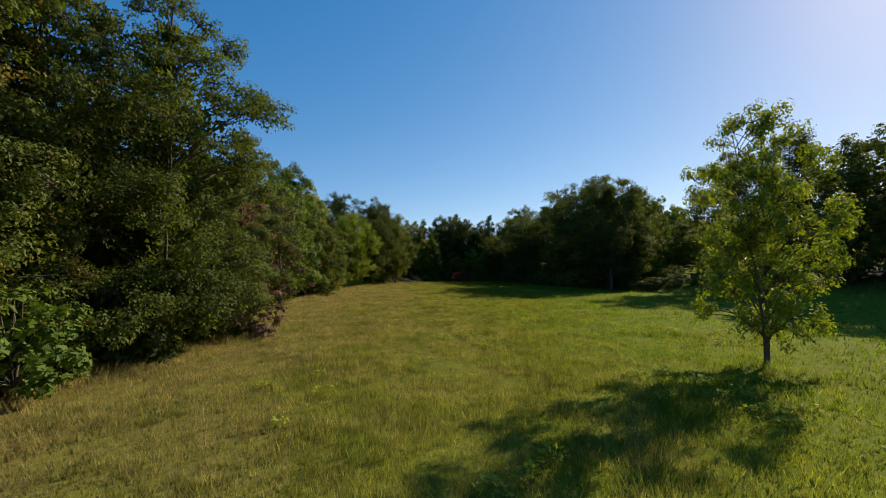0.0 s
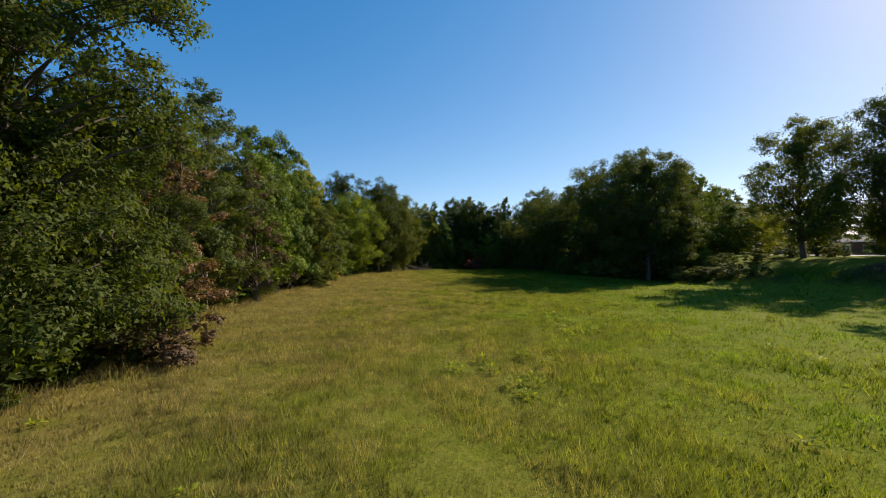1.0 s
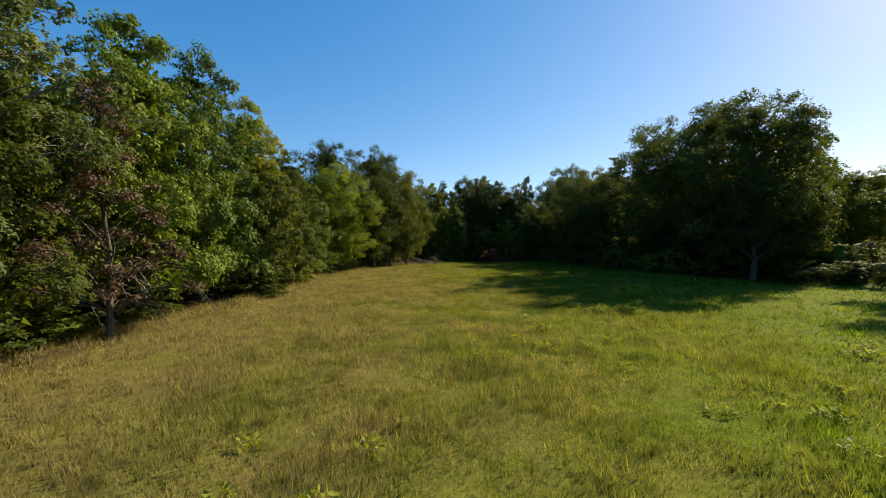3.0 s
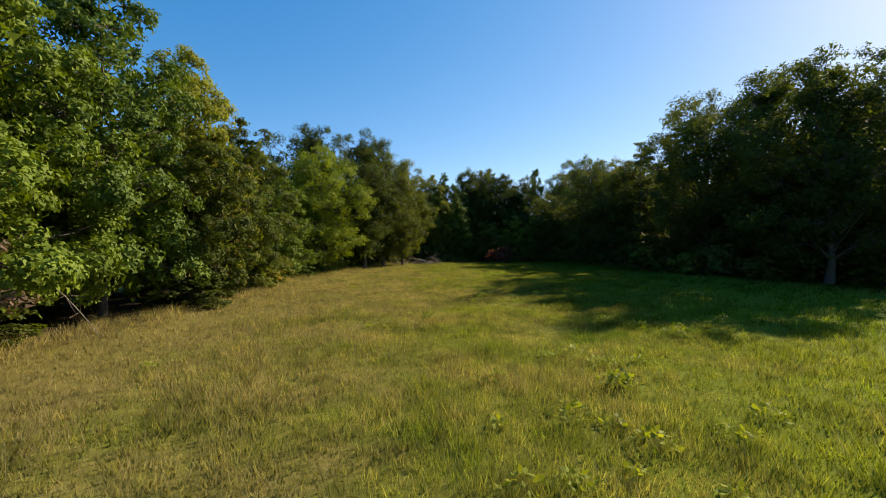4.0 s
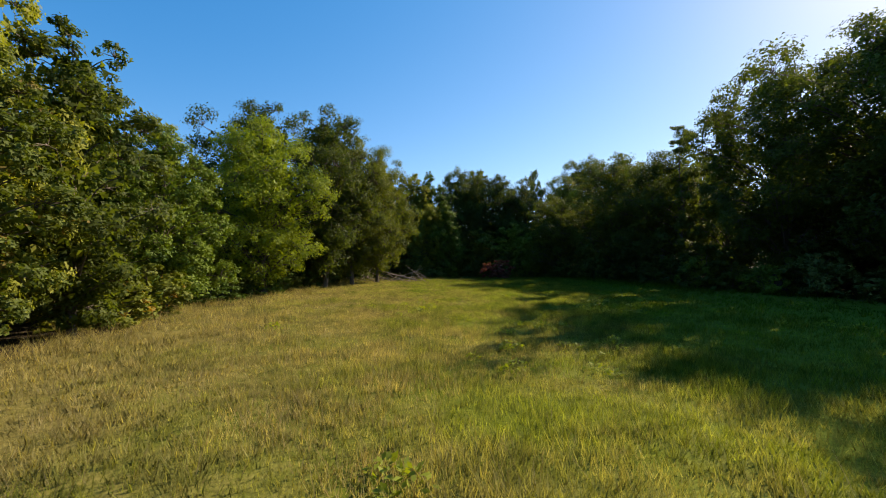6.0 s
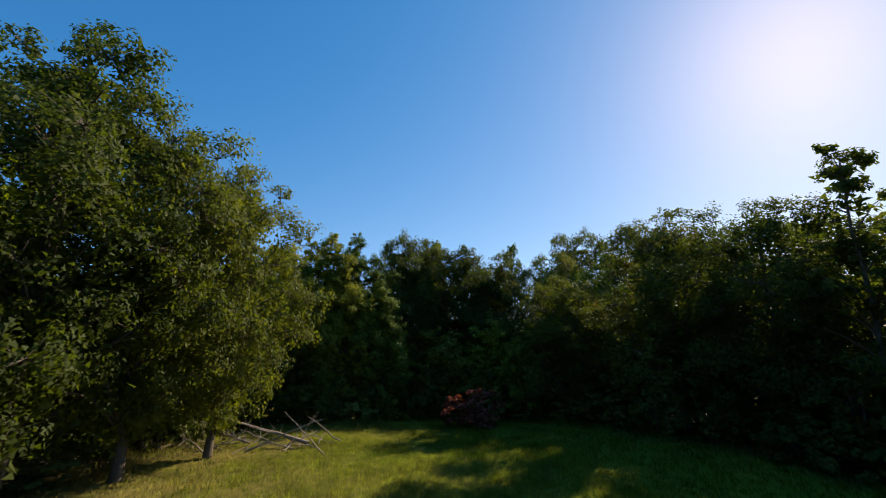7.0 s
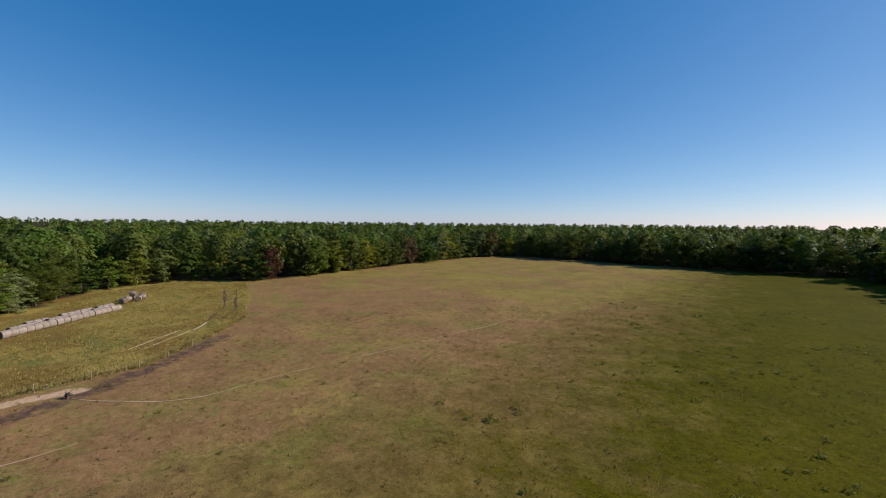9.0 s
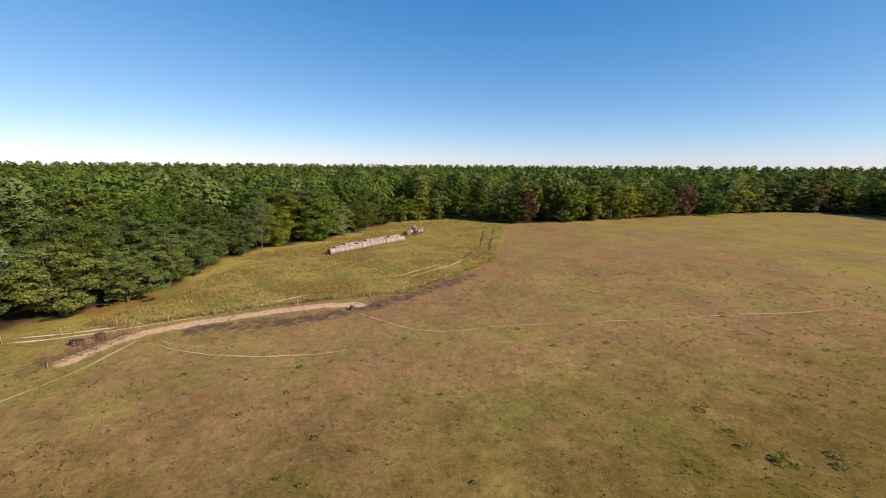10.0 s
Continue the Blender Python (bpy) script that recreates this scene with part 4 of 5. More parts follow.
def far_woods():
    """Woods beyond the edges: many small crowns of leaf clumps and stems, out to the skyline."""
    rng = np.random.default_rng(3)
    spots, many = [], []
    for reach, step, inner, n in ((46, 8.0, 8.0, 520), (160, 13.0, 46, 300), (520, 27.0, 160, 130), (1400, 55.0, 520, 70)):
        gx, gy = np.meshgrid(np.arange(-165 - reach, 64 + reach, step), np.arange(40 - reach * 0.3, 390 + reach, step))
        pts = np.c_[gx.ravel(), gy.ravel()] + rng.uniform(-0.45, 0.45, (gx.size, 2)) * step
        d = -inside(PASTURE_EDGE, pts[:, 0], pts[:, 1])
        turn = np.degrees(np.arctan2(-(pts[:, 0] + 8), pts[:, 1] - 112))
        ok = (d > inner) & (d < reach) & (turn > -28) & (turn < 113) & (np.hypot(pts[:, 0] + 12, pts[:, 1] - 122) > 128)
        ok &= ~((pts[:, 0] > -60) & (pts[:, 1] < 118))
        spots.append(pts[ok])
        many += [n] * int(ok.sum())
    spots = np.concatenate(spots)
    verts = []
    for k, (x, y) in enumerate(spots):
        n = many[k]
        h = rng.uniform(13.5, 19)
        r = h * rng.uniform(0.27, 0.36)
        u = rng.random(n) ** 0.7
        a = rng.random(n) * 2 * np.pi
        rr = r * profile("round", u) * (1 - 0.35 * rng.random(n) ** 2) * (1 + 0.2 * np.sin(3 * a + k) + 0.12 * np.sin(5 * a + 2 * k + 6 * u))
        p = np.c_[rr * np.cos(a), rr * np.sin(a), h * (0.1 + 0.9 * u) + rng.normal(0, 0.4, n)] + [x, y, float(ground_z(x, y))]
        out = np.c_[np.cos(a) * 0.8, np.sin(a) * 0.8, u + 0.1] + rng.normal(0, 0.3, (n, 3))
        w = np.cross(out, rng.normal(0, 1, (n, 3)))
        w /= np.linalg.norm(w, axis=1, keepdims=True)
        ax = np.cross(w, out / np.linalg.norm(out, axis=1, keepdims=True))
        size = rng.uniform(0.7, 1.4, (n, 1)) * r / 4.8 * (130 / n) ** 0.5
        verts.append(np.stack([p - ax * size - w * size * 0.8, p - ax * size + w * size * 0.8, p + ax * size], 1).reshape(-1, 3))
    verts = np.concatenate(verts)
    mats = (MAPLE, OAK, MIXED, OAK_GREY)
    me = mesh_of("far_woods", verts, [np.arange(len(verts)).reshape(-1, 3)], mats[0])
    for m in mats[1:]:
        me.materials.append(m)
    pick = np.repeat(rng.choice(4, len(spots), p=(0.3, 0.28, 0.27, 0.15)), many).astype(np.int32)
    me.polygons.foreach_set("material_index", pick)
    tagged(new("far_woods", me), "broadleaf woods reaching to the skyline, green with some grey", "woods", kind="stuff")
    return len(spots)


far_woods()


# ---------------------------------------------------------------- grass
def blades(name, label, x, y, height, width, material, per=6, spread=0.13, seed=1, lean=0.35):
    """Tufts of single blades, each a narrow bent triangle pair."""
    rng = np.random.default_rng(seed)
    n = len(x) * per
    x, y, h = np.repeat(x, per), np.repeat(y, per), np.repeat(height, per) * rng.uniform(0.55, 1.15, n)
    w = np.repeat(width, per) * rng.uniform(0.7, 1.3, n)
    a, d = rng.random(n) * 2 * np.pi, np.abs(rng.normal(0, spread, n))
    bx, by = x + d * np.cos(a), y + d * np.sin(a)
    base = np.c_[bx, by, ground_z(bx, by) - 0.02]
    b = rng.random(n) * np.pi
    side = np.c_[np.cos(b), np.sin(b), np.zeros(n)] * w[:, None] * 0.5
    tip = base + np.c_[np.cos(a) * lean * h * rng.uniform(0.3, 1.4, n), np.sin(a) * lean * h * rng.uniform(0.3, 1.4, n), h]
    verts = np.stack([base - side, base + side, tip], 1).reshape(-1, 3)
    me = mesh_of(name, verts, [np.arange(3 * n).reshape(-1, 3)], material)
    up = np.cross(tip - base, side)
    up *= np.sign(up[:, 2:] + 1e-9) / (np.linalg.norm(up, axis=1, keepdims=True) + 1e-9)
    up = up * 0.35 + [0, 0, 1]                 # a sward takes the light like a soft pile
    up /= np.linalg.norm(up, axis=1, keepdims=True)
    me.normals_split_custom_set_from_vertices(np.repeat(up, 3, 0).tolist())
    return tagged(new(name, me), label, "grass", kind="stuff")


def meadow_grass():
    rng = np.random.default_rng(8)
    for n, lo, hi, wide, w0, per, name, seed in ((190000, 2.5, 108, 6.8, 0.012, 5, "meadow_grass", 1), (52000, 2, 112, 16.0, 0.02, 5, "meadow_edge_grass", 2)):
        y = rng.uniform(lo, hi, n)
        x = rng.normal(-0.5, wide, n) if per == 5 else -1 + 14 * np.tan(rng.uniform(-1.2, 1.2, n))
        ok = (inside(MEADOW_EDGE, x, y) > -0.8) & (np.abs(x) < 42)
        x, y = x[ok], y[ok]
        patch = np.sin(x * 0.8 + 1.7 * np.sin(y * 0.3)) * np.sin(y * 0.45 + np.sin(x * 0.7)) + 0.7 * np.sin(x * 2.3 + np.sin(y * 1.1)) * np.sin(y * 1.7 + 2 * np.sin(x * 0.9)) + rng.normal(0, 0.3, len(x))
        h = np.clip(0.2 + 0.1 * patch, 0.11, 0.46)
        w = w0 * (1 + np.abs(x) / 16)
        blades(name, "uncut meadow grass, green with tan seed stalks", x, y, h, w, MEADOW_GRASS, per, 0.11, seed, 0.5)
    # taller tan stalks
    n = 5000
    y = rng.uniform(2, 110, n)
    x = rng.normal(-8, 7, n)
    ok = inside(MEADOW_EDGE, x, y) > -0.3
    blades("seed_stalks", "thin tan seed stalks standing above the meadow", x[ok], y[ok], rng.uniform(0.3, 0.6, ok.sum()), np.full(ok.sum(), 0.011), STALK_GRASS, 6, 0.2, 4, 0.6)


meadow_grass()


def edge_growth():
    """Rank grass and weeds where the meadow runs in under the trees."""
    rng = np.random.default_rng(17)
    p = np.array(MEADOW_EDGE, float)
    s = np.r_[0, np.cumsum(np.hypot(*np.diff(p, axis=0).T))]
    t = rng.uniform(0, s[-1], 15000)
    way = np.diff(p, axis=0)[np.clip(np.searchsorted(s, t) - 1, 0, len(p) - 2)]
    way = way / np.linalg.norm(way, axis=1, keepdims=True)
    out = rng.normal(-1.0, 1.3, len(t))
    x = np.interp(t, s, p[:, 0]) + way[:, 1] * out
    y = np.interp(t, s, p[:, 1]) - way[:, 0] * out
    ok = (y > 2) & (y < 112)
    x, y = x[ok], y[ok]
    h = np.clip(0.38 + 0.2 * np.sin(x * 1.3 + y * 0.7) * np.sin(y * 0.9) + rng.normal(0, 0.1, len(x)), 0.12, 0.85)
    blades("edge_grass", "rank grass and weeds along the foot of the trees", x, y, h, np.full(len(x), 0.022), MEADOW_GRASS, 6, 0.16, 18, 0.55)


edge_growth()


def pasture_grass():
    rng = np.random.default_rng(9)
    n = 15000
    r, a = 8 + 95 * rng.random(n) ** 0.8, rng.uniform(-0.9, 2.6, n)
    x, y = -12 - r * np.sin(a), 122 + r * np.cos(a)
    ok = inside(PASTURE_EDGE, x, y) > 0.5
    x, y = x[ok], y[ok]
    d = np.hypot(x + 12, y - 122)
    blades("pasture_grass", "short grazed tufts scattered over the pasture", x, y, rng.uniform(0.08, 0.26, len(x)), 0.05 + d * 0.0012, PASTURE_GRASS, 4, 0.22, 5, 0.8)


pasture_grass()

# ---------------------------------------------------------------- pasture: straw field, tracks, fence, bales
def straw_field():
    rng = np.random.default_rng(12)
    n = 42000
    x, y = rng.uniform(-172, -74, n), rng.uniform(100, 212, n)
    ok = inside(STRAW, x, y) > 0.2
    x, y = x[ok], y[ok]
    d = np.hypot(x + 14, y - 123)
    h = np.clip(0.3 + 0.14 * np.sin(x * 0.35 + np.sin(y * 0.21)) + rng.normal(0, 0.12, len(x)), 0.12, 0.8)
    blades("straw_grass", "tall straw-coloured grass beside the hay bales", x, y, h, 0.04 + d * 0.0006, STRAW_GRASS, 4, 0.3, 6, 0.5)
    # a low fringe of green weeds along the fence line
    line = np.array([(-79, 107), (-80, 123), (-79, 140), (-78, 148), (-86, 163), (-95, 176)], float)
    t = rng.random(900) * (len(line) - 1)
    i = t.astype(int)
    p = line[i] + (line[i + 1] - line[i]) * (t - i)[:, None] + rng.normal(0, 0.35, (900, 2))
    blades("fence_weeds", "uneven green weeds along the fence line", p[:, 0], p[:, 1], rng.uniform(0.3, 0.9, 900), np.full(900, 0.12), STRAW_GRASS, 5, 0.25, 7, 0.5)


straw_field()


def strip(name, points, width, material, label, category, seed=1, lift=0.05):
    """A worn line on the ground: a narrow sheet with ragged edges that follows the land."""
    rng = np.random.default_rng(seed)
    p = np.array(points, float)
    seg = np.hypot(*np.diff(p, axis=0).T)
    s = np.r_[0, np.cumsum(seg)]
    t = np.arange(0, s[-1], 0.8)
    c = np.c_[np.interp(t, s, p[:, 0]), np.interp(t, s, p[:, 1])]
    for _ in range(6):
        c[1:-1] = 0.25 * c[:-2] + 0.5 * c[1:-1] + 0.25 * c[2:]
    c += np.c_[np.sin(t * 0.31 + seed), np.cos(t * 0.23 + 2 * seed)] * 0.25
    way = np.gradient(c, axis=0)
    way /= np.linalg.norm(way, axis=1, keepdims=True)
    side = np.c_[-way[:, 1], way[:, 0]]
    taper = np.minimum(1, np.minimum(t, s[-1] - t) / 3 + 0.1)
    half = width * 0.5 * taper * np.clip(0.85 + 0.4 * np.sin(t * 0.9 + seed) * np.sin(t * 0.37) + 0.45 * np.sin(t * 0.21 + 2 * seed), 0.12, 1.5)
    rows = []
    for f in (-1, -0.5, 0, 0.5, 1):
        q = c + side * (f * half + (rng.normal(0, 0.1, len(t)) * width * 0.5 if abs(f) == 1 else 0))[:, None]
        rows.append(np.c_[q, ground_z(q[:, 0], q[:, 1]) + lift * (1 if abs(f) < 1 else 0.6)])
    v = np.stack(rows, 1).reshape(-1, 3)
    i, j = np.meshgrid(np.arange(len(t) - 1), np.arange(4), indexing="ij")
    f = np.stack([i * 5 + j, (i + 1) * 5 + j, (i + 1) * 5 + j + 1, i * 5 + j + 1], -1).reshape(-1, 4)[:, ::-1]
    return tagged(new(name, mesh_of(name, v, [f], material, True)), label, category, kind="structure")


strip("cattle_trail", [(-74, 111.8), (-72, 112.6), (-68.5, 114.2), (-65.8, 116.9), (-64.0, 119.4), (-61.9, 124.3), (-59.7, 130.0), (-59.0, 134.0)], 0.24, TRAIL, "narrow pale cattle trail across the pasture", "trail", 2)
strip("cattle_trail", [(-72.2, 113.6), (-69.6, 115.2), (-67.1, 118.1), (-65.2, 121.0)], 0.18, TRAIL, "narrow pale cattle trail across the pasture", "trail", 14)
strip("cattle_trail", [(-73, 137), (-69.6, 137.9), (-65.4, 140.6), (-62.9, 142.3), (-59.8, 145.8), (-58.7, 150.9), (-55.9, 160.4)], 0.2, TRAIL, "narrow pale cattle trail across the pasture", "trail", 3)
strip("cattle_trail", [(-54, 166), (-49, 182), (-42, 206)], 0.2, TRAIL, "narrow pale cattle trail across the pasture", "trail", 4)
strip("cattle_trail", [(-58.6, 100), (-61.7, 102.9), (-63.6, 104.5), (-65.5, 106.5), (-68.6, 108.6), (-72.6, 111.2)], 0.3, TRAIL, "narrow pale cattle trail across the pasture", "trail", 5)
strip("wheel_track", [(-79.4, 97), (-78.9, 103), (-78.7, 108), (-79.4, 112), (-80.2, 118), (-80.9, 124), (-81.8, 128), (-82.9, 133)], 0.5, SAND, "bare sandy wheel track beside the fence", "track", 6)
strip("wheel_track", [(-77.9, 97.5), (-77.4, 103), (-77.2, 108.5), (-78, 112), (-78.9, 118)], 0.5, SAND, "bare sandy wheel track beside the fence", "track", 7)
strip("wheel_track", [(-86, 150), (-89, 157), (-92.5, 163.6), (-97, 169)], 0.34, SAND, "bare sandy wheel track through straw-coloured grass", "track", 8, 0.1)
strip("wheel_track", [(-88, 149), (-91, 156), (-94.5, 162.6)], 0.3, SAND, "bare sandy wheel track through straw-coloured grass", "track", 9, 0.1)
strip("wheel_track", [(-97, 169), (-107, 179), (-120, 188), (-134, 197)], 0.7, DARK_EARTH, "rutted dark track through straw-coloured grass", "track", 10, 0.1)
strip("wheel_track", [(-95, 171), (-105, 181), (-118, 190), (-132, 199.5)], 0.6, DARK_EARTH, "rutted dark track through straw-coloured grass", "track", 11, 0.1)


def post_mesh(radius, height, sides=7):
    t = np.array([-0.3, 0, height * 0.5, height - 0.02, height])
    return tube_arrays(np.c_[np.full(5, 0.0) + 0.01 * np.sin(t * 3), np.zeros(5), t], np.array([1, 1, 0.95, 0.9, 0.55]) * radius, sides)


def wire_fence(points, label, spacing=5.2, high=1.2, wires=3, post_label=""):
    """Posts and sagging wires, each a part of the fence."""
    p = np.array(points, float)
    s = np.r_[0, np.cumsum(np.hypot(*np.diff(p, axis=0).T))]
    t = np.linspace(0, s[-1], int(s[-1] / spacing) + 1)
    q = np.c_[np.interp(t, s, p[:, 0]), np.interp(t, s, p[:, 1])]
    fence = thing("fence", q[0, 0], q[0, 1], float(ground_z(*q[0])), 0, label, "fence")
    v, f = post_mesh(0.05, high)
    me = mesh_of("post", v, [f], POST, True)
    rng = random.Random(len(t))
    tops = []
    for x, y in q:
        z = float(ground_z(x, y))
        hang("post", me, fence, m=Matrix.Translation((x - q[0, 0], y - q[0, 1], z - fence.location.z)) @ pose(0, 0, 0, rng.uniform(-4, 4), rng.uniform(-4, 4), rng.uniform(0, 360)))
        tops.append((x - q[0, 0], y - q[0, 1], z - fence.location.z))
    tops = np.array(tops)
    for k in range(wires):
        line = []
        for a, b in zip(tops[:-1], tops[1:]):
            for u in (0, 0.33, 0.66):
                line.append(a + (b - a) * u + [0, 0, high * (k + 1) / (wires + 0.3) - 0.06 * math.sin(math.pi * u)])
        line.append(tops[-1] + [0, 0, high * (k + 1) / (wires + 0.3)])
        tubes = Tubes()
        tubes.add(np.array(line), np.full(len(line), 0.005), 4)
        hang("wire", tubes.mesh("wire", STEEL), fence)
    return fence


wire_fence([(-78, 97), (-77.8, 106), (-78.6, 123), (-77.8, 140), (-77.2, 147), (-84, 162)], "weathered wooden post and wire fence along the pasture")
wire_fence([(-62, 90), (-66, 99), (-68, 104.2)], "weathered wooden post and wire fence by the cattle pen")


def corral_panel(x, y, turn, tip=0.0):
    """A pipe panel for a cattle pen: two uprights, six rails, two braces."""
    ob = thing("corral_panel", x, y, float(ground_z(x, y)) + 0.02, turn, "rusty pipe corral panel standing in trodden earth", "gate", "panels of the cattle pen")
    ob.rotation_euler[0] += radians(tip)
    for px in (-1.5, 0.0, 1.5):
        tubes = Tubes()
        tubes.add([(px, 0, -0.02), (px, 0, 0.8), (px, 0, 1.6)], [0.03, 0.03, 0.03], 6)
        hang("upright", tubes.mesh("upright", RUST), ob)
    for k in range(6):
        z = 0.3 + k * 0.25
        tubes = Tubes()
        tubes.add([(-1.5, 0, z), (0, 0.0, z - 0.01), (1.5, 0, z)], [0.026, 0.026, 0.026], 5)
        hang("rail", tubes.mesh("rail", RUST), ob)


pen_way = np.array([-7.3, 6.7]) / np.hypot(7.3, 6.7)
pen_side = np.array([pen_way[1], -pen_way[0]])
for k in range(3):
    for line in (0.0, 1.0):
        x, y = np.array([-69.0, 105.4]) + pen_way * (3.1 * k) - pen_side * line
        corral_panel(x, y, math.degrees(math.atan2(pen_way[1], pen_way[0])) + (2 * k - 2), 3 * line)
for x, y, tn in ((-67.2, 103.6, -20), (-79.6, 106.6, 78)):
    corral_panel(x, y, tn)


def trough(x, y, turn, length=2.2):
    """An oval stock tank with a rolled rim and water in it."""
    ob = thing("stock_tank", x, y, float(ground_z(x, y)), turn, "dark oval stock tank on trodden earth", "trough", "stock tanks by the pen")
    ang = np.linspace(0, 2 * np.pi, 20, endpoint=False)
    oval = np.c_[np.cos(ang) * length / 2, np.sin(ang) * 0.5]
    prof = [(1.0, -0.03), (1.0, 0.58), (1.05, 0.6), (1.05, 0.64), (0.97, 0.64), (0.95, 0.1), (0.0, 0.08)]
    v = np.concatenate([np.c_[oval * s, np.full(20, z)] for s, z in prof])
    i, j = np.meshgrid(np.arange(len(prof) - 1), np.arange(20), indexing="ij")
    k = (j + 1) % 20
    f = np.stack([i * 20 + j, i * 20 + k, (i + 1) * 20 + k, (i + 1) * 20 + j], -1).reshape(-1, 4)
    hang("tank", mesh_of("tank", v, [f], RUBBER, True), ob)
    hang("water", mesh_of("water", np.c_[oval * 0.955, np.full(20, 0.5)], [np.arange(20)[None]], GLASS), ob, "still dark water")


trough(-73.8, 105.1, 70, 1.6)
trough(-75.0, 107.0, 40, 1.4)


def mineral_feeder(x, y):
    ob = thing("mineral_feeder", x, y, float(ground_z(x, y)), 20, "dark mineral feeder on a short stand on bare sand", "feeder")
    ob.scale = (0.6, 0.6, 0.6)
    part("stand", box(0, 0, 0.2, 0.5, 0.5, 0.45, 0.05), RUST, ob)
    part("bin", box(0, 0, 0.62, 0.8, 0.8, 0.4, 0.12), RUBBER, ob)
    part("hood", box(0.1, 0, 0.98, 0.7, 0.85, 0.34, 0.15), RUBBER, ob)


mineral_feeder(-72.8, 137.2)


def bale_parts():
    n = 22
    ang = np.linspace(0, 2 * np.pi, n, endpoint=False)
    r, half = 0.74, 0.68
    rng = np.random.default_rng(4)
    wob = 1 + 0.02 * np.sin(3 * ang + 1) + rng.normal(0, 0.008, n)
    rings = [(0.94, -half), (1.0, -half + 0.07), (1.01, -0.2), (1.01, 0.25), (1.0, half - 0.07), (0.94, half)]
    v = np.concatenate([np.c_[np.full(n, h), np.cos(ang) * r * s * wob, np.sin(ang) * r * s * wob] for s, h in rings])
    i, j = np.meshgrid(np.arange(len(rings) - 1), np.arange(n), indexing="ij")
    k = (j + 1) % n
    f = np.stack([i * n + j, i * n + k, (i + 1) * n + k, (i + 1) * n + j], -1).reshape(-1, 4)
    wrap = mesh_of("net_wrap", v, [f[:, ::-1]], NET, True)
    ends = []
    for s in (-1, 1):
        rr = [(0.94, 0), (0.75, 0.02), (0.4, 0.03), (0.12, 0.015)]
        v = np.concatenate([np.c_[np.full(n, s * (half + d)), np.cos(ang) * r * q * wob, np.sin(ang) * r * q * wob] for q, d in rr])
        i, j = np.meshgrid(np.arange(3), np.arange(n), indexing="ij")
        k = (j + 1) % n
        f = np.stack([i * n + j, i * n + k, (i + 1) * n + k, (i + 1) * n + j], -1).reshape(-1, 4)
        cap = np.arange(3 * n, 4 * n)[None]
        ends.append(mesh_of("end_face", v, [f if s < 0 else f[:, ::-1], cap if s < 0 else cap[:, ::-1]], HAY, True))
    return wrap, ends


def make_bale(x, y, z, turn, group, label):
    ob = thing("hay_bale", x, y, z, turn, label, "hay bale", group)
    hang("net_wrap", BALE[0], ob)
    for e in BALE[1]:
        hang("end_face", e, ob, "cut hay end")
    return ob


BALE = bale_parts()
first = make_bale(-114.3, 142.4, float(ground_z(-114.3, 142.4)) + 0.7, 115, "rows of round hay bales", "round hay bale in pale net wrap in a row")
row_way = np.array([-11.6, 23.6]) / np.hypot(11.6, 23.6)
row_side = np.array([-row_way[1], row_way[0]])
br = random.Random(9)
for row, (lo, hi, gaps) in enumerate(((0, 18, ()), (2, 18, (6, 13)), (5, 19, (8, 9, 15)))):
    for k in range(lo, hi):
        if (row == 0 and k == 0) or k in gaps:
            continue
        x, y = np.array([-114.3, 142.4]) + row_way * (k * 1.41 + (0.12 if k > 6 else 0) + (0.15 if k > 12 else 0)) + row_side * (row * 1.52 + br.uniform(-0.05, 0.05))
        copy_thing(first, pose(x, y, float(ground_z(x, y)) + 0.7, br.uniform(0, 360), 0, math.degrees(math.atan2(row_way[1], row_way[0])) + br.uniform(-3, 3)))
for x, y, dz, tn in ((-134, 169.5, 0, 20), (-135.6, 171.2, 0, 80), (-137.2, 173, 0, 130), (-136.0, 174.8, 0, 60), (-138.2, 175.8, 0, 10), (-134.2, 172.9, 0, 150), (-135.4, 172.3, 1.3, 40)):
    tagged(copy_thing(first, pose(x, y, float(ground_z(x, y)) + 0.7 + dz, 0, 0, tn)), "round hay bale in pale net wrap in a pile", group="pile of round hay bales")


def weeds(name, label, spots, size, leaf, material, seed):
    """Low leafy weeds, each a dome of small leaves."""
    rng = np.random.default_rng(seed)
    out = []
    for (x, y), s in zip(spots, size):
        n = int(60 * s / 0.35)
        a, u = rng.random(n) * 2 * np.pi, rng.random(n)
        p = np.c_[np.cos(a) * s * np.sqrt(u), np.sin(a) * s * np.sqrt(u), (1 - u) * s * 0.8 + 0.05] + [x, y, float(ground_z(x, y))]
        ax = rng.normal(0, 0.6, (n, 3)) + np.c_[np.cos(a), np.sin(a), np.full(n, 0.2)]
        ax /= np.linalg.norm(ax, axis=1, keepdims=True)
        w = np.cross(ax, rng.normal(0, 0.4, (n, 3)) + [0, 0, 1])
        w /= np.linalg.norm(w, axis=1, keepdims=True)
        ln = leaf * rng.uniform(0.6, 1.3, (n, 1))
        out.append(np.stack([p, p + ax * ln * 0.5 + w * ln * 0.3, p + ax * ln, p + ax * ln * 0.5 - w * ln * 0.3], 1).reshape(-1, 3))
    v = np.concatenate(out)
    tagged(new(name, mesh_of(name, v, [np.arange(len(v)).reshape(-1, 4)], material)), label, "weeds", kind="stuff")


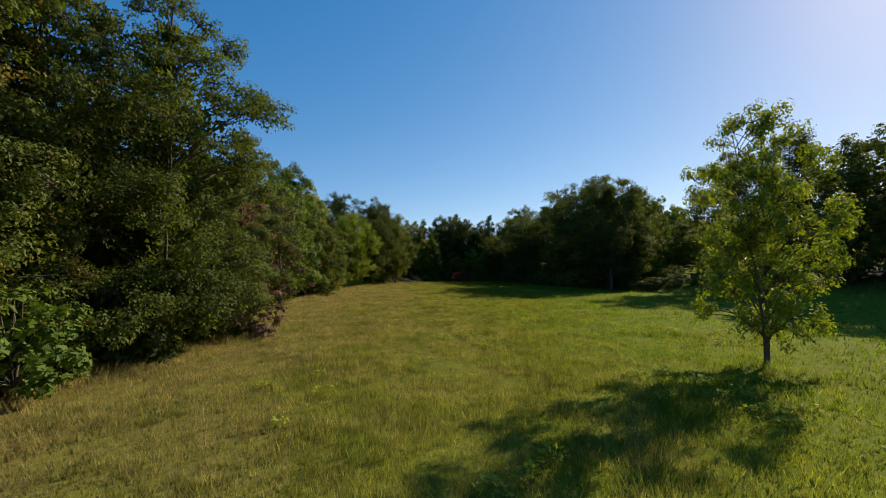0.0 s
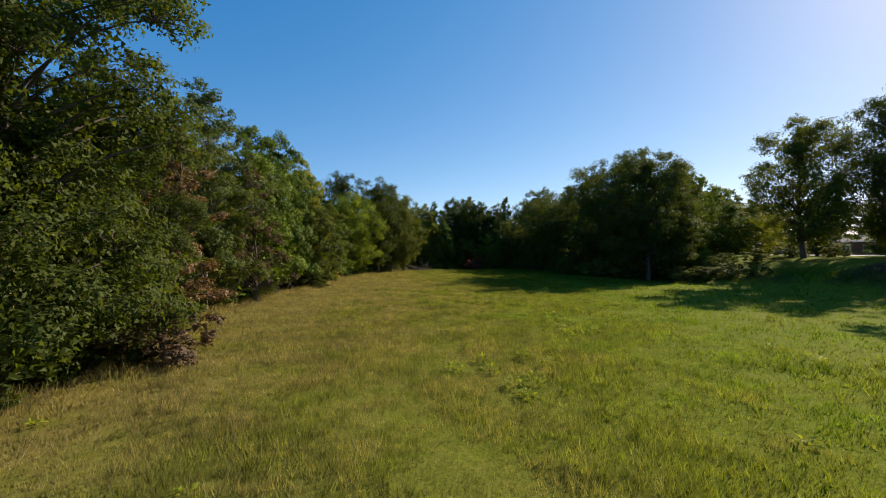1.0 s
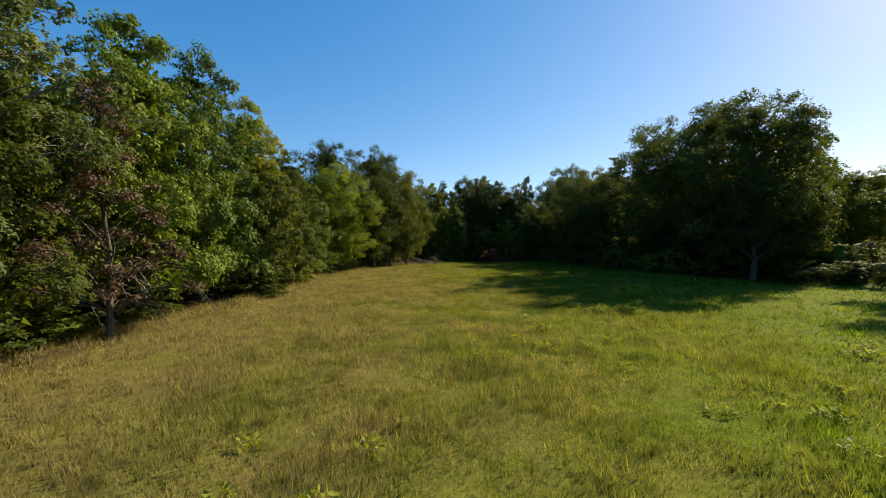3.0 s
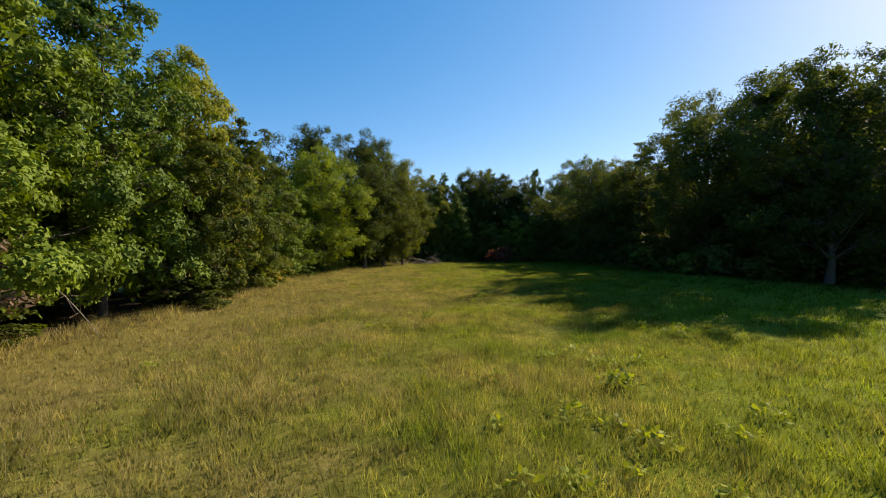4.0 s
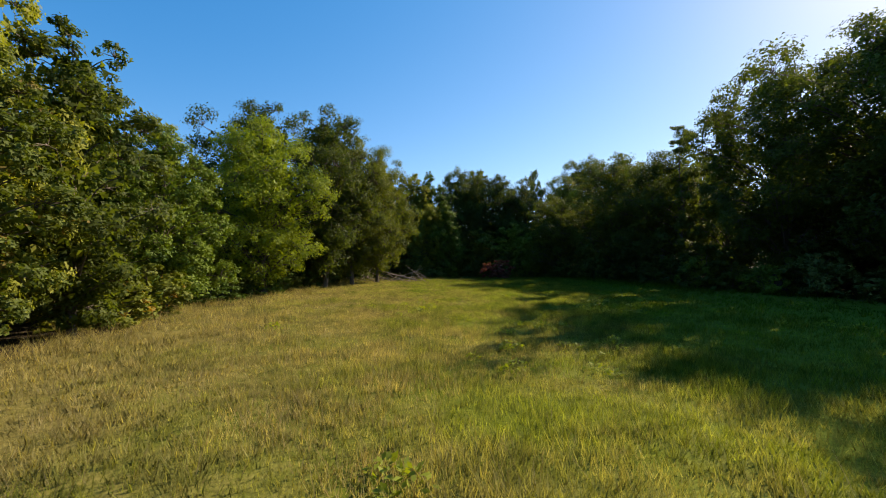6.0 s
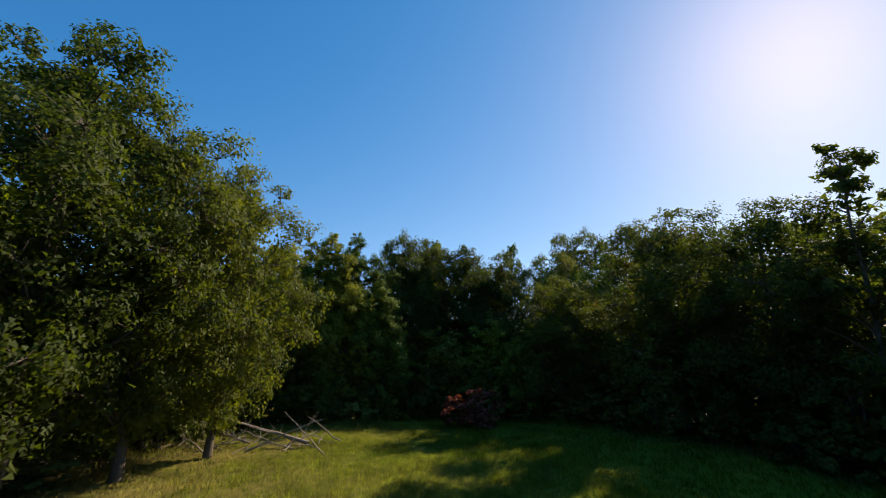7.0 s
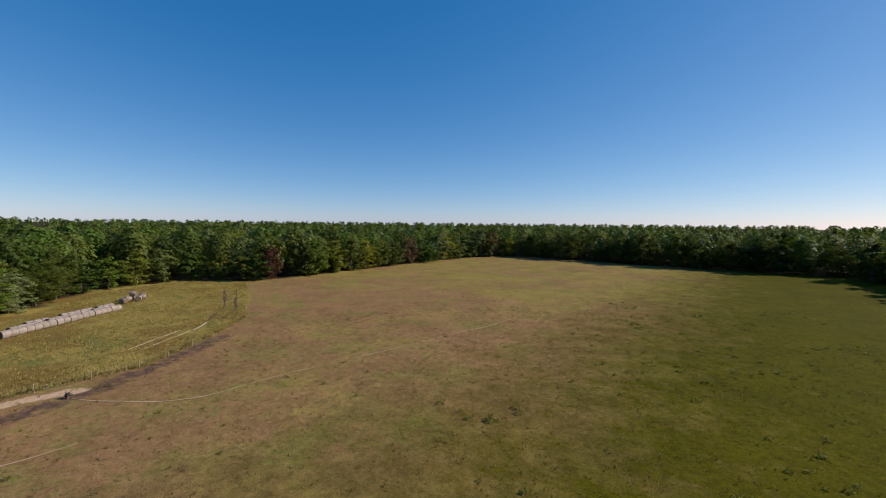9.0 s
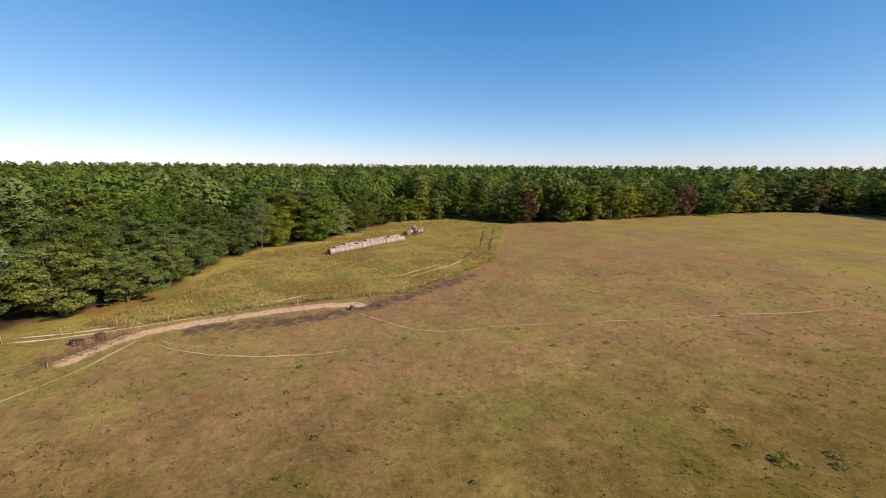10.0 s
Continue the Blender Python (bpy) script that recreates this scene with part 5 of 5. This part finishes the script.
rng = np.random.default_rng(21)
px, py = rng.uniform(-75, 30, 900), rng.uniform(118, 240, 900)
keep = (inside(PASTURE_EDGE, px, py) > 4)
weeds("pasture_weeds", "scattered low weeds casting small shadows on the pasture", np.c_[px, py][keep][:230], 0.06 + 0.22 * rng.random(230) ** 2, 0.16, DULL_WEED, 22)
gx, gy = rng.uniform(-34, 40, 420), rng.uniform(128, 250, 420)
clumped = (np.sin(gx * 0.21 + 1.3) * np.sin(gy * 0.17 + np.sin(gx * 0.1)) + rng.normal(0, 0.35, 420) > 0.1) & (inside(PASTURE_EDGE, gx, gy) > 5)
weeds("pasture_clumps", "clumps of green weeds left standing by grazing cattle", np.c_[gx, gy][clumped], 0.14 + 0.34 * rng.random(clumped.sum()) ** 1.8, 0.2, DULL_WEED, 24)
mx, my = rng.normal(4, 5.5, 700), rng.uniform(4, 80, 700)
cl = np.sin(mx * 0.5 + 1) * np.sin(my * 0.33) + rng.normal(0, 0.3, 700) > 0.35
keep = cl & (inside(MEADOW_EDGE, mx, my) > 2)
weeds("meadow_weeds", "patches of leafy bright green weeds in the meadow", np.c_[mx, my][keep], rng.uniform(0.12, 0.38, keep.sum()), 0.13, WEED, 23)


def fallen_branches():
    """A heap of dead limbs at the meadow's edge."""
    ob = thing("brush_pile", -10.2, 100.5, float(ground_z(-10.2, 100.5)), 0, "heap of bare grey fallen branches at the meadow's edge", "branches")
    r = np.random.default_rng(31)
    for k in range(34):
        a = r.uniform(0, np.pi)
        L = r.uniform(1.2, 4.6) if k else 6.0
        c = np.array([r.normal(0.5, 2.4), r.normal(0, 0.9), 0])
        t = np.linspace(-0.5, 0.5, 7)[:, None]
        rise = abs(r.normal(0, 0.28)) * L
        pts = c + np.array([np.cos(a), np.sin(a) * 0.6, 0]) * L * t + [0, 0, 1] * (0.12 + rise * (t + 0.5)) + np.cumsum(r.normal(0, 0.06, (7, 3)), 0)
        pts[:, 2] = np.maximum(pts[:, 2], 0.03)
        tubes = Tubes()
        rad = (0.12 if k == 0 else r.uniform(0.015, 0.05)) * (1 - 0.75 * (t[:, 0] + 0.5)) + 0.006
        tubes.add(pts, rad, 5)
        for _ in range(3):
            i = r.integers(2, 6)
            q = np.linspace(0, 1, 4)[:, None]
            tubes.add(pts[i] + q * r.normal(0, 0.45, 3) + [0, 0, 0.25] * q, 0.014 * (1 - q[:, 0]) + 0.004, 3)
        hang("branch", tubes.mesh("branch", DEADWOOD), ob)


fallen_branches()


def fallen_limb(x, y, turn, label):
    """Leafless low limbs hanging at a wood's edge."""
    r = np.random.default_rng(int(abs(x * 10)))
    ob = thing("dead_limbs", x, y, float(ground_z(x, y)), turn, label, "branches")
    for k in range(9):
        L = r.uniform(1.2, 2.4)
        t = np.linspace(0, 1, 7)[:, None]
        root = np.array([r.normal(-1.6, 0.4), r.normal(0, 1.5), r.uniform(1.5, 3.6)])
        pts = root + np.array([1, r.normal(0, 0.4), 0]) * L * t + [0, 0, 1] * (0.25 * np.sin(np.pi * t) * L * 0.4 - root[2] * 0.85 * t ** 1.7) + np.cumsum(r.normal(0, 0.04, (7, 3)), 0)
        tubes = Tubes()
        tubes.add(pts, 0.03 * (1 - 0.85 * t[:, 0]) + 0.004, 4)
        for i in range(2, 7):
            for _ in range(3):
                q = np.linspace(0, 1, 3)[:, None]
                tubes.add(pts[i] + q * (r.normal(0, 0.35, 3) + [0.25, 0, -0.15]), 0.008 * (1 - q[:, 0]) + 0.003, 3)
        hang("limb", tubes.mesh("limb", DEADWOOD), ob)


fallen_limb(-16.2, 44.5, 0, "bare drooping grey limbs at the wood's edge")


# ---------------------------------------------------------------- houses' side: lawn, drive, house, car
def house(x, y, turn):
    """A low brick house with a gabled roof, white eaves, windows and a door."""
    ob = thing("house", x, y, float(ground_z(x, y)) - 0.05, turn, "low brick house with a shingled gable roof behind trees", "house")
    L, D, H, t = 12.5, 8.0, 2.6, 0.25
    opens = [(-4.4, 1.4, 0.9, 2.1), (-1.6, 1.4, 0.9, 2.1), (0.9, 0.95, 0.0, 2.05), (3.9, 1.8, 0.8, 2.1)]
    bm = bmesh.new()
    cuts = sorted(opens)
    at = -L / 2
    for cx, w, lo, hi in cuts + [(L / 2, 0, 0, 0)]:
        left = cx - w / 2
        if left - at > 0.01:
            bmesh.ops.create_cube(bm, size=1, matrix=Matrix.Translation(((at + left) / 2, -D / 2, H / 2)) @ Matrix.Diagonal((left - at, t, H, 1)))
        if w:
            if lo > 0:
                bmesh.ops.create_cube(bm, size=1, matrix=Matrix.Translation((cx, -D / 2, lo / 2)) @ Matrix.Diagonal((w, t, lo, 1)))
            bmesh.ops.create_cube(bm, size=1, matrix=Matrix.Translation((cx, -D / 2, (hi + H) / 2)) @ Matrix.Diagonal((w, t, H - hi, 1)))
        at = cx + w / 2
    bmesh.ops.create_cube(bm, size=1, matrix=Matrix.Translation((0, D / 2, H / 2)) @ Matrix.Diagonal((L, t, H, 1)))
    for s in (-1, 1):
        bmesh.ops.create_cube(bm, size=1, matrix=Matrix.Translation((s * (L / 2 - t / 2), 0, H / 2)) @ Matrix.Diagonal((t, D - t, H, 1)))
    part("wall", bm, BRICK, ob)
    rise, eave = 1.3, 0.5
    for s, nm in ((-1, "roof"), (1, "roof")):
        slope = math.atan2(rise, D / 2 + eave)
        width = math.hypot(rise, D / 2 + eave)
        m = pose(0, 0, 0, -s * math.degrees(slope), 0, 0)
        part(nm, box(0, s * (D / 2 + eave) / 2, H + rise / 2 - 0.05, L + 1, width, 0.14, 0.02, m), SHINGLE, ob, "grey shingled roof slope")
    for s in (-1, 1):
        bm = bmesh.new()
        vs = [bm.verts.new(p) for p in ((s * (L / 2 - 0.1), -D / 2, H), (s * (L / 2 - 0.1), D / 2, H), (s * (L / 2 - 0.1), 0, H + rise - 0.15))]
        bm.faces.new(vs)
        g = bmesh.ops.extrude_face_region(bm, geom=bm.faces[:])
        bmesh.ops.translate(bm, verts=[v for v in g["geom"] if isinstance(v, bmesh.types.BMVert)], vec=(-s * 0.15, 0, 0))
        part("gable", bm, TRIM, ob, "white boarded gable")
    part("gutter", box(0, -D / 2 - eave - 0.06, H - 0.08, L + 1, 0.12, 0.14, 0.02), TRIM, ob)
    for cx, w, lo, hi in opens:
        if lo > 0:
            win = part("window", box(cx, -D / 2, (lo + hi) / 2, w - 0.1, 0.03, hi - lo - 0.1, 0), GLASS, ob)
            for fx, fz, sx, sz in ((cx, lo + 0.03, w, 0.06), (cx, hi - 0.03, w, 0.06), (cx - w / 2 + 0.03, (lo + hi) / 2, 0.06, hi - lo - 0.12), (cx + w / 2 - 0.03, (lo + hi) / 2, 0.06, hi - lo - 0.12), (cx, (lo + hi) / 2, 0.05, hi - lo - 0.12)):
                part("frame", box(fx, -D / 2 - 0.03, fz, sx, 0.08, sz, 0.008), TRIM, win)
            part("sill", box(cx, -D / 2 - 0.15, lo - 0.04, w + 0.2, 0.14, 0.06, 0.01), TRIM, win)
        else:
            door = part("door", box(cx, -D / 2, hi / 2, w - 0.08, 0.06, hi - 0.05, 0.01), TRIM, ob, "white front door")
            part("handle", box(cx + 0.34, -D / 2 - 0.07, 1.0, 0.03, 0.08, 0.12, 0.01), STEEL, door)
    part("chimney", box(3.2, 0.8, H + rise + 0.3, 0.9, 0.6, 1.6, 0.02), BRICK, ob)


house(77.5, 95.5, -38)
strip("driveway", [(52, 98), (62, 89.5), (76, 82), (92, 74)], 4.2, CONCRETE, "pale concrete driveway in front of the house", "driveway", 12, 0.08)


def parked_car(x, y, turn):
    """A silver saloon car: shaped body and cabin, windows, wheels, lights."""
    ob = thing("car", x, y, float(ground_z(x, y)) + 0.1, turn, "silver saloon car parked on the driveway", "car")
    prof = [(-2.2, 0.42), (-2.25, 0.75), (-1.7, 0.92), (-1.05, 0.96), (-0.45, 1.38), (0.55, 1.42), (1.25, 1.02), (2.05, 0.95), (2.25, 0.7), (2.2, 0.38)]
    bm = bmesh.new()
    rows = []
    for f, inset in ((-1, 0.1), (-0.92, 0), (0.92, 0), (1, 0.1)):
        rows.append([bm.verts.new((px * (1 - inset * 0.12), f * 0.88 * (0.82 if pz > 1.2 else 1.0), pz - (inset * 0.3 if pz > 0.9 else -inset * 0.2))) for px, pz in prof])
    for a, b in zip(rows[:-1], rows[1:]):
        for k in range(len(prof)):
            n = (k + 1) % len(prof)
            bm.faces.new((a[k], a[n], b[n], b[k]))
    bm.faces.new(rows[0][::-1])
    bm.faces.new(rows[-1])
    bmesh.ops.recalc_face_normals(bm, faces=bm.faces[:])
    part("body", bm, CAR_PAINT, ob, smooth=False)
    for s in (-1, 1):
        bm = bmesh.new()
        vs = [bm.verts.new((px, s * (0.885 if pz < 1.2 else 0.745), pz)) for px, pz in ((-0.85, 1.0), (-0.4, 1.32), (0.5, 1.35), (1.0, 1.03))]
        bm.faces.new(vs if s < 0 else vs[::-1])
        g = bmesh.ops.extrude_face_region(bm, geom=bm.faces[:])
        bmesh.ops.translate(bm, verts=[v for v in g["geom"] if isinstance(v, bmesh.types.BMVert)], vec=(0, s * 0.02, 0))
        part("side_window", bm, GLASS, ob)
    part("windscreen", box(0.92, 0, 1.22, 0.03, 1.35, 0.62, 0.01, pose(0, 0, 0, 0, -58, 0)), GLASS, ob)
    part("rear_window", box(-0.78, 0, 1.18, 0.03, 1.35, 0.55, 0.01, pose(0, 0, 0, 0, 55, 0)), GLASS, ob)
    ang = np.linspace(0, 2 * np.pi, 16, endpoint=False)
    for wx in (-1.4, 1.4):
        for s in (-1, 1):
            rr = [(0.2, -0.1), (0.31, -0.1), (0.33, -0.06), (0.33, 0.06), (0.31, 0.1), (0.2, 0.1)]
            v = np.concatenate([np.c_[wx + np.cos(ang) * r, np.full(16, s * 0.82 + d), 0.33 + np.sin(ang) * r] for r, d in rr])
            i, j = np.meshgrid(np.arange(5), np.arange(16), indexing="ij")
            k = (j + 1) % 16
            f = np.stack([i * 16 + j, i * 16 + k, (i + 1) * 16 + k, (i + 1) * 16 + j], -1).reshape(-1, 4)
            wheel = hang("wheel", mesh_of("tyre", v, [f], RUBBER, True), ob)
            v = np.c_[wx + np.cos(ang) * 0.2, np.full(16, s * 0.9), 0.33 + np.sin(ang) * 0.2]
            hang("rim", mesh_of("rim", v, [np.arange(16)[None]], STEEL), wheel)
    for s in (-1, 1):
        part("headlight", box(2.16, s * 0.62, 0.74, 0.1, 0.32, 0.13, 0.03), TRIM, ob)
        part("tail_light", box(-2.18, s * 0.66, 0.78, 0.1, 0.3, 0.14, 0.03), RED_PLASTIC, ob)


RED_PLASTIC = plain_material("red_plastic", (0.3, 0.01, 0.01), (0.4, 0.02, 0.02), 5.0, 0.3)
parked_car(63.5, 90.0, -28)


def garden_post(x, y):
    ob = thing("birdhouse", x, y, float(ground_z(x, y)), 30, "dark wooden birdhouse on a post on the lawn", "birdhouse")
    v, f = post_mesh(0.06, 1.5)
    hang("post", mesh_of("post", v, [f], POST, True), ob)
    part("box", box(0, 0, 1.66, 0.34, 0.34, 0.34, 0.01), RUST, ob)
    part("roof", box(0, 0, 1.88, 0.5, 0.5, 0.06, 0.01, pose(0, 0, 0, 18, 0, 0)), SHINGLE, ob)


garden_post(44.2, 70.9)
